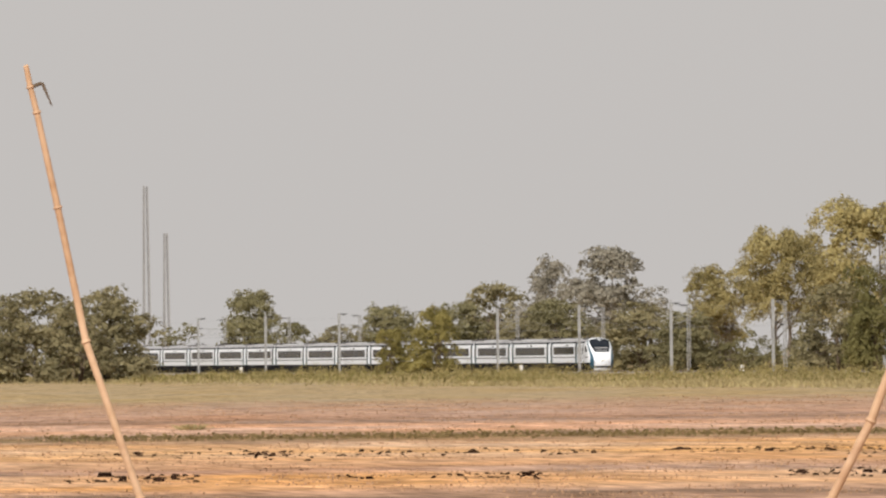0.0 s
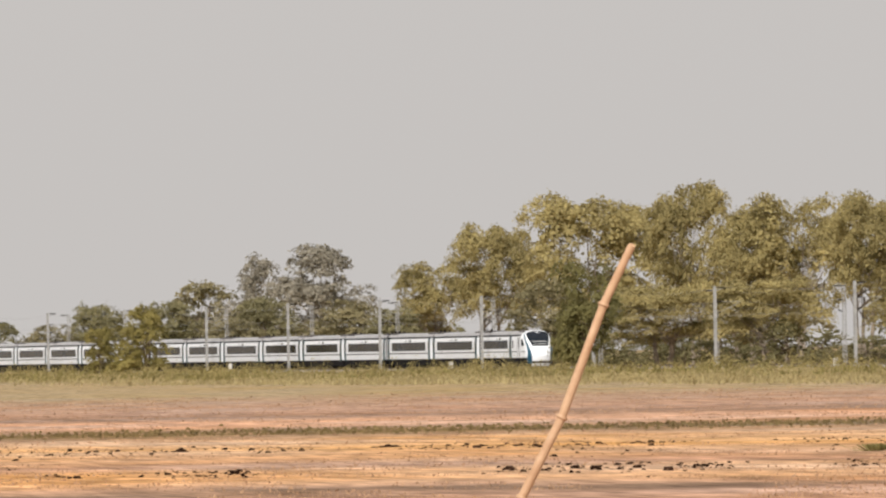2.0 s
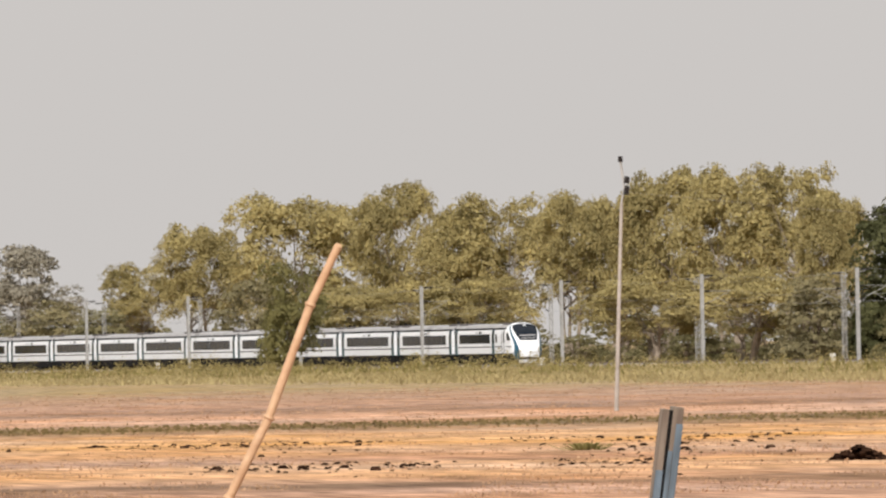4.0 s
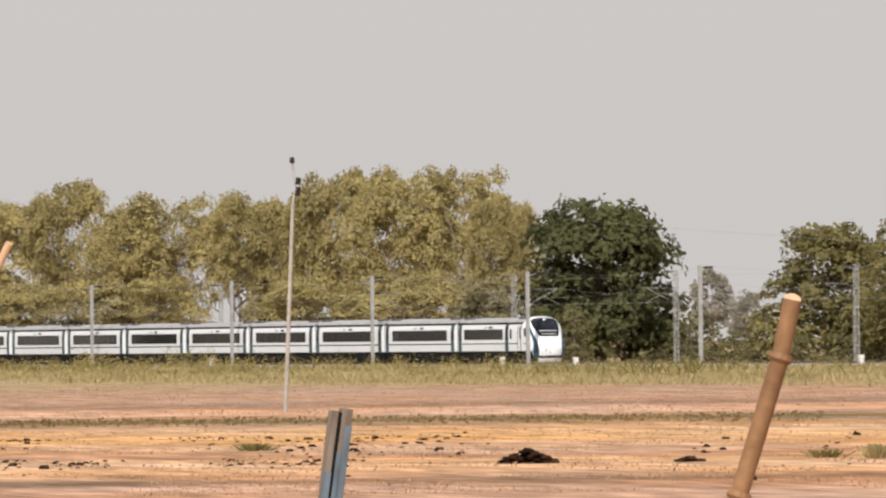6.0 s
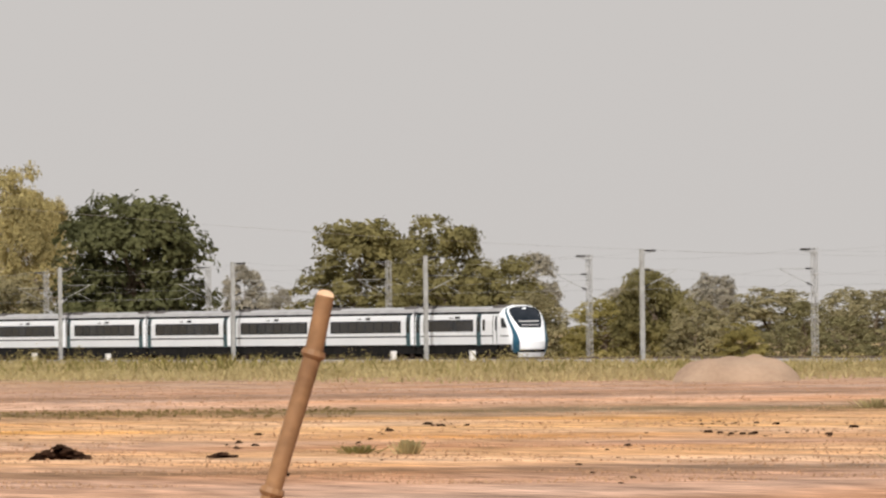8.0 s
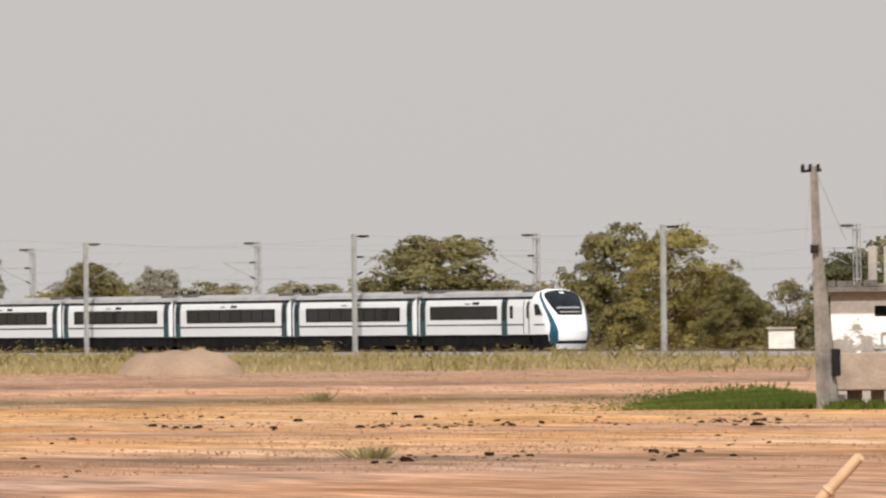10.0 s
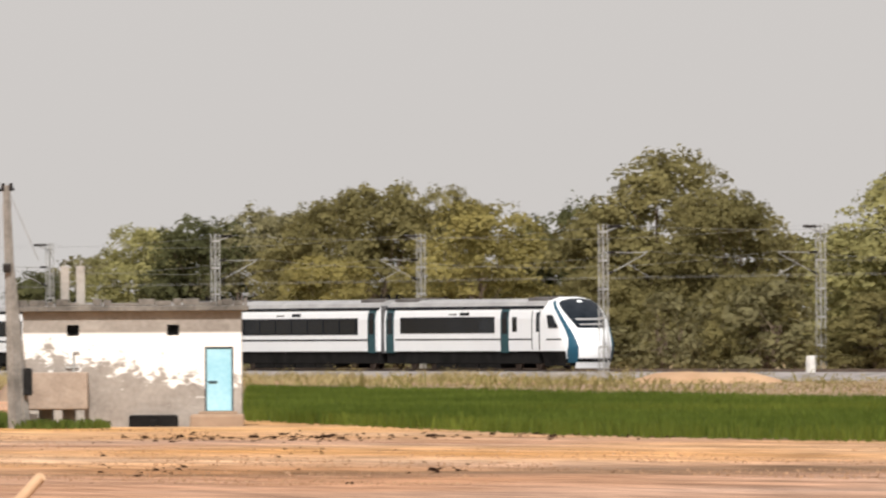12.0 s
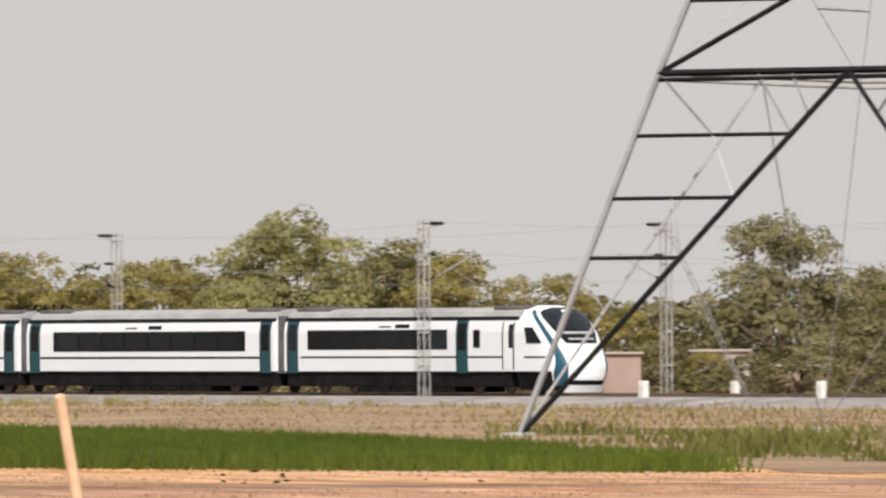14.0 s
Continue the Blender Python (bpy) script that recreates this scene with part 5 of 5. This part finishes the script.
def grass_strips():
    nr = np.random.default_rng(21)
    dry = leaf_material("dry_yellow_grass", (0.29, 0.235, 0.115), (0.55, 0.46, 0.245))
    olive = leaf_material("olive_weeds", (0.16, 0.14, 0.05), (0.3, 0.26, 0.1))
    # along the railway's foot
    n = 220000
    s = np.where(nr.uniform(0, 1, n) < 0.4, nr.uniform(460, 900, n), nr.uniform(200, 1420, n))
    y = nr.uniform(0, 1, n)
    y = np.where(s < 470, 128, 168) + np.where(s < 470, 128, 88) * y ** 0.8
    c = clumpy(nr, s, y, 0.09, 1) + 0.5 * clumpy(nr, s, y, 0.3, 2)
    keep = (c > -0.1) & (y < 256) & (nr.uniform(0, 1, n) < np.clip((y - np.where(s < 470, 130, 168) - 14 * c) / np.where(s < 900, 10, 45), 0.04, 1)) & ~((s > 440) & (s < 492) & (y < 205)) & ((s > 470) | (y > 160 + (s - 265) * 0.27 + 5))
    s, y, c = s[keep], y[keep], c[keep]
    n = len(s)
    h = np.clip(0.22 + 0.55 * c + nr.normal(size=n) * 0.08, 0.05, 1.0) * np.where(s < 480, 0.4, 1.0)
    blades(n, np.stack([-s, y, np.zeros(n)], 1), h, nr.uniform(0.5, 1.5, n) * s * 0.00011, dry, "dry_grass", "dry yellow grass along the railway's foot", 3, 0.55)
    n = 24000
    s, y = nr.uniform(250, 1420, n), nr.uniform(196, 256, n)
    c = clumpy(nr, s, y, 0.06, 7)
    keep = c > 0.12
    s, y, c = s[keep], y[keep], c[keep]
    n = len(s)
    blades(n, np.stack([-s, y, np.zeros(n)], 1), np.clip(0.2 + 1.3 * c + nr.normal(size=n) * 0.12, 0.08, 1.2) * np.clip(s / 600, 0.5, 1), nr.uniform(0.5, 1.5, n) * s * 0.0002, olive, "weeds", "olive green weeds in patches below the railway", 4, 0.5)
    # thin weeds on the borders of the plots
    n = 3600
    b, d = nr.uniform(9, 18.5, n), nr.normal(size=n) * 7
    d = (352 + d * np.where(b < 17.6, 1, 1.6)) / np.cos(np.radians(b - 20))
    x, y = -d * np.cos(np.radians(b)), d * np.sin(np.radians(b))
    blades(n, np.stack([x, y, np.zeros(n)], 1), nr.uniform(0.03, 0.11, n), nr.uniform(0.05, 0.2, n), leaf_material("brown_weeds", (0.15, 0.11, 0.05), (0.3, 0.22, 0.1)), "border_weeds", "thin brownish weeds along the plot border", 5)
    # dry stalks on the stubble
    n = 130000
    b, d = nr.uniform(8.5, 36.5, n), nr.uniform(0, 1, n) ** 1.6 * 460 + 185
    x, y = -d * np.cos(np.radians(b)), d * np.sin(np.radians(b))
    c = clumpy(nr, x * 0.35 + y * 0.1, y, 0.25, 9)
    keep = (c > -0.05) & ~((b > 25.3) & (d > 240))
    x, y = x[keep], y[keep]
    n = len(x)
    blades(n, np.stack([x, y, np.zeros(n)], 1), nr.uniform(0.015, 0.06, n), nr.uniform(0.03, 0.16, n) ** 1.3 * d[keep] / 280, material("stubble_straw", (0.28, 0.172, 0.105), (0.42, 0.265, 0.16), 0.9, 0, 0.02, 0.4, 0, -0.2), "stubble_straw", "short straw stubble on the field", 6)
    # rough grass between the crop and the railway
    n = 60000
    s, y = nr.uniform(190, 470, n), nr.uniform(128, 253, n)
    c = clumpy(nr, s, y, 0.12, 15) + 0.5 * clumpy(nr, s, y, 0.5, 16)
    keep = (c > -0.25) & (y > 160 + (s - 265) * 0.27 + 4) & (y > 132)
    s, y, c = s[keep], y[keep], c[keep]
    n = len(s)
    rough = leaf_material("rough_brown_grass", (0.2, 0.14, 0.075), (0.36, 0.265, 0.145))
    blades(n, np.stack([-s, y, np.zeros(n)], 1), np.clip(0.05 + 0.18 * c + nr.normal(size=n) * 0.025, 0.02, 0.28) * np.where(y > 236, 0.6, 1.0), nr.uniform(0.03, 0.1, n), rough, "rough_grass", "rough brown grass between the crop and the railway", 17)
    # weeds at the tower's foot and along the crop's far border
    n = 9000
    b, d = nr.uniform(33.6, 36.6, n), nr.uniform(240, 330, n)
    x, y = -d * np.cos(np.radians(b)), d * np.sin(np.radians(b))
    c = clumpy(nr, x, y, 0.16, 19)
    keep = c > 0.16
    x, y, c = x[keep], y[keep], c[keep]
    n = len(x)
    weed = leaf_material("green_weeds", (0.1, 0.11, 0.03), (0.24, 0.23, 0.075))
    blades(n, np.stack([x, y, np.zeros(n)], 1), np.clip(0.04 + 0.8 * c + nr.normal(size=n) * 0.07, 0.05, 0.6), nr.uniform(0.04, 0.14, n), weed, "green_weeds", "patches of green weeds near the tower's foot", 20)
    return dry, olive


DRY, OLIVE = grass_strips()


def verge_scrub():
    """Low mounds of weeds and scrub along the foot of the railway."""
    nr = np.random.default_rng(77)
    mat = leaf_material("verge_scrub_leaves", (0.2, 0.17, 0.07), (0.44, 0.37, 0.165))
    m = 4600
    s, y = nr.uniform(0, 1, m) ** 1.15 * 1150 + 255, nr.uniform(0, 1, m) ** 0.6
    y = np.where(s < 470, 236 + 21 * y, 186 + 71 * y)
    c = clumpy(nr, s, y, 0.045, 31)
    keep = (c + nr.normal(size=m) * 0.12 > np.where(s < 470, 0.12, np.where(y > 236, -0.06, 0.08))) & ~((s > 440) & (s < 560) & (y < 235))
    s, y, c = s[keep], y[keep], c[keep]
    m, per = len(s), 54
    w, h = nr.uniform(0.35, 0.95, m), nr.uniform(0.25, 0.75, m) + np.clip(c, 0, 0.5) * 1.3
    h = h * np.where((y > 236) & (s > 480), 1.35, 0.8)
    w, h = w * np.clip(s / 620, 0.7, 1.5), h * np.clip(s / 700, 0.5, 1.35)
    k = np.repeat(np.arange(m), per)
    d = nr.normal(size=(m * per, 3))
    d /= np.linalg.norm(d, axis=1)[:, None]
    d[:, 2] = np.abs(d[:, 2])
    pos = np.stack([-s[k], y[k], np.zeros(m * per)], 1) + d * np.stack([w[k], w[k], h[k]], 1) * nr.uniform(0.5, 1.15, m * per)[:, None]
    nrm = d + nr.normal(size=d.shape) * 0.5 + np.array([0, 0, 0.3])
    nrm /= np.linalg.norm(nrm, axis=1)[:, None]
    t1 = np.cross(nrm, nr.normal(size=d.shape))
    t1 /= np.linalg.norm(t1, axis=1)[:, None]
    t2 = np.cross(nrm, t1)
    a = (nr.uniform(0.06, 0.12, m * per) * np.clip(s[k] / 700, 0.6, 1.4))[:, None]
    ob = part("verge_scrub", fast_quads("verge_scrub", np.stack([pos - t1 * a, pos - t2 * a * 0.5, pos + t1 * a, pos + t2 * a * 0.5], 1), mat), None, None)
    tagged(ob, "low olive scrub and weeds along the railway's foot", "scrub", kind="stuff")


verge_scrub()

CROP = [(-424, 202.2), (-253, 161), (-219, 147), (-181, 127.5), (-190, 123.5), (-201, 119.8), (-217, 120.2), (-238, 122.8), (-288, 137.2)]


def crop_field():
    nr = np.random.default_rng(31)
    green = leaf_material("young_wheat", (0.06, 0.088, 0.012), (0.145, 0.182, 0.03))
    a = np.array(CROP)
    n = 520000
    x, y = nr.uniform(-432, -183, n), nr.uniform(112, 206, n)
    inside = np.ones(n, bool)
    for i in range(len(a)):
        p, q = a[i], a[(i + 1) % len(a)]
        inside &= (q[0] - p[0]) * (y - p[1]) - (q[1] - p[1]) * (x - p[0]) < nr.normal(size=n) * 12
    x, y = x[inside], y[inside]
    n = len(x)
    c = clumpy(nr, x, y, 0.15, 12)
    blades(n, np.stack([x, y, np.zeros(n)], 1), 0.38 + 0.13 * c + nr.normal(size=n) * 0.05, nr.uniform(0.02, 0.055, n), green, "young_crop", "dense bright green young wheat crop", 13, 0.2)
    # flat dark green sheet below the blades, drawn in a little from the border
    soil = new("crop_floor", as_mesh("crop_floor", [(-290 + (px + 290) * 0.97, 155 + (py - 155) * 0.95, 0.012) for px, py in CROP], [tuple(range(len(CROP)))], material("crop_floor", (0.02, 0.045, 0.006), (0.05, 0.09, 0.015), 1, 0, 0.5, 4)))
    tagged(soil, "flat dark green sheet under the crop", "crop", kind="structure")
    # short grass round the pump house
    n = 22000
    b = 24.15 - np.abs(nr.normal(size=n)) * 0.45
    d = 301 + np.abs(nr.normal(size=n)) * (3 + 24 * np.clip((24.3 - b) / 0.4, 0, 1))
    near = nr.uniform(0, 1, n) < 0.03
    b, d = np.where(near, nr.uniform(24.2, 24.72, n), b), np.where(near, 300 + nr.normal(size=n) * 1.5, d)
    px, py = -d * np.cos(np.radians(b)), d * np.sin(np.radians(b))
    blades(n, np.stack([px, py, np.zeros(n)], 1), nr.uniform(0.06, 0.3, n) * np.clip((b - 22.9) / 1.1, 0.15, 1), nr.uniform(0.03, 0.12, n), leaf_material("short_green_grass", (0.06, 0.09, 0.015), (0.15, 0.19, 0.045)), "green_grass", "short green grass round the pump house", 14)


crop_field()


def verge_earth():
    """Bare brown earth between the crop and the railway."""
    def near_edge(s):
        return along([(181, 128.5), (219, 148), (253, 162), (424, 203.5), (470, 214)], s)
    vs, fs = [], []
    rows_, cols = 75, 12
    for i in range(rows_):
        s = 180 + 4.0 * i
        a = near_edge(s) + 1.2 * noise.noise((s * 0.15, 3, 0))
        for j in range(cols):
            y = a + (259.5 - a) * j / (cols - 1)
            vs.append((-s, y, ground_z(-s, y) + 0.014))
    for i in range(rows_ - 1):
        for j in range(cols - 1):
            k = i * cols + j
            fs.append((k, k + 1, k + cols + 1, k + cols))
    earth = material("brown_verge_earth", (0.19, 0.13, 0.083), (0.37, 0.262, 0.168), 1.0, 0, 0.12, 1.4, 0.1, stretch=(1, 0.6, 1))
    tagged(new("verge_earth", as_mesh("verge_earth", vs, fs, earth, True)), "bare brown earth between the crop and the railway", "earth", kind="structure")


verge_earth()


def tuft(bearing, dist, h, w, mat, label, seed):
    nr = np.random.default_rng(seed)
    p = spot(bearing, dist)
    n = 160
    pos = np.stack([nr.normal(size=n) * w * 0.3, nr.normal(size=n) * w * 0.3, np.zeros(n)], 1)
    tip = pos * np.array([0.8, 0.8, 0]) + np.stack([np.zeros(n), np.zeros(n), nr.uniform(0.4, 1.0, n) * h], 1)
    a = nr.uniform(0, math.pi, n)
    t = np.stack([np.cos(a), np.sin(a), np.zeros(n)], 1) * 0.025
    me = fast_quads("grass_tuft", np.stack([pos - t, pos + t, pos + tip + t * 0.6, pos + tip - t * 0.6], 1), mat)
    ob = part("grass_tuft", me, None, None)
    ob.matrix_basis = pose(p.x, p.y, 0)
    tagged(ob, label, "grass tuft", "tufts on the field")


for i, (b_, d_, h_, w_, mt) in enumerate(((18.78, 231, 0.34, 0.3, 0), (21.67, 204, 0.25, 0.5, 0), (9.88, 395, 0.25, 0.8, 0), (18.5, 233, 0.2, 0.5, 1),
                                          (15.33, 260, 0.2, 0.6, 1), (21.38, 345, 0.35, 0.6, 0))):
    tuft(b_, d_, h_, w_, (DRY, OLIVE)[mt], "upright tuft of " + ("yellow-green grass", "brown dry weeds")[mt] + " on the stubble", 50 + i)


def anchor_strut(bearing_top, z, bearing_foot, y):
    """Paired strut that holds a railway mast back."""
    p, q = spot(bearing_top, y / math.sin(radians(bearing_top))), spot(bearing_foot, y / math.sin(radians(bearing_foot)))
    top = empty("anchor_strut", pose(q.x, q.y, 0))
    tagged(top, "grey steel anchor strut leaning against a railway mast", "strut")
    for off in (-0.16, 0.16):
        bm = bmesh.new()
        rod(bm, (off, 0, -0.2), (p.x - q.x + off, 0, z), 0.035, None, 4)
        part("bar", bm, MAT["grey_steel"], top)
    for k in range(1, 9):
        bm = bmesh.new()
        m_ = Vector((0, 0, 0)).lerp(Vector((p.x - q.x, 0, z)), k / 9)
        rod(bm, m_ - Vector((0.16, 0, 0)), m_ + Vector((0.16, 0, 0)), 0.03, None, 4)
        part("lacing", bm, MAT["grey_steel"], top)


anchor_strut(34.63, 7.8, 35.08, 270.6)


# ---- huts beyond the railway ----
def hut(bearing, y, w, h, d, mat, label, roof="flat", opening=True):
    dist = y / math.sin(radians(bearing))
    p = spot(bearing, dist)
    top = empty("hut", pose(p.x, p.y, 0, 0, 0, 90 - bearing))
    tagged(top, label, "hut")
    bm = bmesh.new()
    if opening:
        for xa, xb, za, zb in ((-w / 2, -0.1, 0, h), (0.7, w / 2, 0, h), (-0.1, 0.7, 1.7, h)):
            box(bm, xa, xb, 0, 0.2, za - 0.1, zb)
    else:
        box(bm, -w / 2, w / 2, 0, 0.2, -0.1, h)
    part("front_wall", bm, mat, top)
    for x in (-w / 2, w / 2 - 0.2):
        bm = bmesh.new()
        box(bm, x, x + 0.2, 0.203, d, -0.1, h)
        part("side_wall", bm, mat, top)
    bm = bmesh.new()
    box(bm, -w / 2, w / 2, d + 0.003, d + 0.2, -0.1, h)
    part("rear_wall", bm, mat, top)
    bm = bmesh.new()
    if roof == "flat":
        box(bm, -w / 2 - 0.15, w / 2 + 0.15, -0.2, d + 0.3, h + 0.003, h + 0.12, 0.02)
    else:
        prism(bm, [(-0.3, h + 0.003), (d / 2, h + 0.8), (d + 0.4, h + 0.003)], -w / 2 - 0.2, w / 2 + 0.2)
    part("roof", bm, MAT["concrete"] if roof == "flat" else MAT["train_grey"], top)


BRICK = material("pale_red_brick", (0.26, 0.19, 0.165), (0.38, 0.295, 0.265), 0.95, 0, 0.5, 7, 0.02)
hut(30.43, 292, 1.8, 1.9, 3, BRICK, "small pinkish brick hut beyond the railway", opening=False)
hut(33.4, 300, 3.0, 1.7, 3, MAT["concrete"], "pale plastered hut among bushes beyond the railway", "pitched")
hut(34.35, 290, 1.9, 2.3, 2.5, BRICK, "narrow red brick hut beyond the railway", opening=False)
hut(34.9, 305, 3.0, 2.4, 3, MAT["concrete"], "weathered grey hut under trees beyond the railway")
hut(35.35, 310, 2.6, 1.6, 3, BRICK, "low brick shelter under trees beyond the railway")
hut(23.97, 282, 1.75, 1.75, 1.5, MAT["white_post"], "small white plastered cabinet beyond the railway", opening=False)


# ---- undergrowth behind the railway ----
def undergrowth():
    rng = random.Random(9)
    for b0, b1, off, h in ((12.6, 17.1, 14, 3.6), (24.6, 31.0, 14, 3.6), (17.7, 21.0, 24, 2.8), (31.0, 36.4, 24, 3.2), (9.8, 12.6, 30, 6.0),
                                 (21.0, 24.6, 40, 3.4), (24.6, 31.0, 46, 6.5), (31.0, 36.6, 52, 5.0), (12.6, 17.1, 46, 5.2), (16.6, 18.4, 36, 3.6)):
        b = b0
        while b < b1:
            d = (TRACK_Y + off + rng.uniform(0, 6)) / math.sin(radians(b))
            w = h * rng.uniform(1.2, 2.0)
            bush(b, d, w, h * rng.uniform(0.45, 1.55))
            b += math.degrees(w * 0.62 / d)


undergrowth()


# ---- what moves ----
def motions():
    rows = [(0, 1261.5), (5, 958.5), (7.5, 808.5), (10, 658.9), (12.5, 508.2), (14, 417.5)]
    walk(TRAIN, [(t, pose(-s, TRACK_Y, RAIL_Z)) for t, s in rows])


motions()
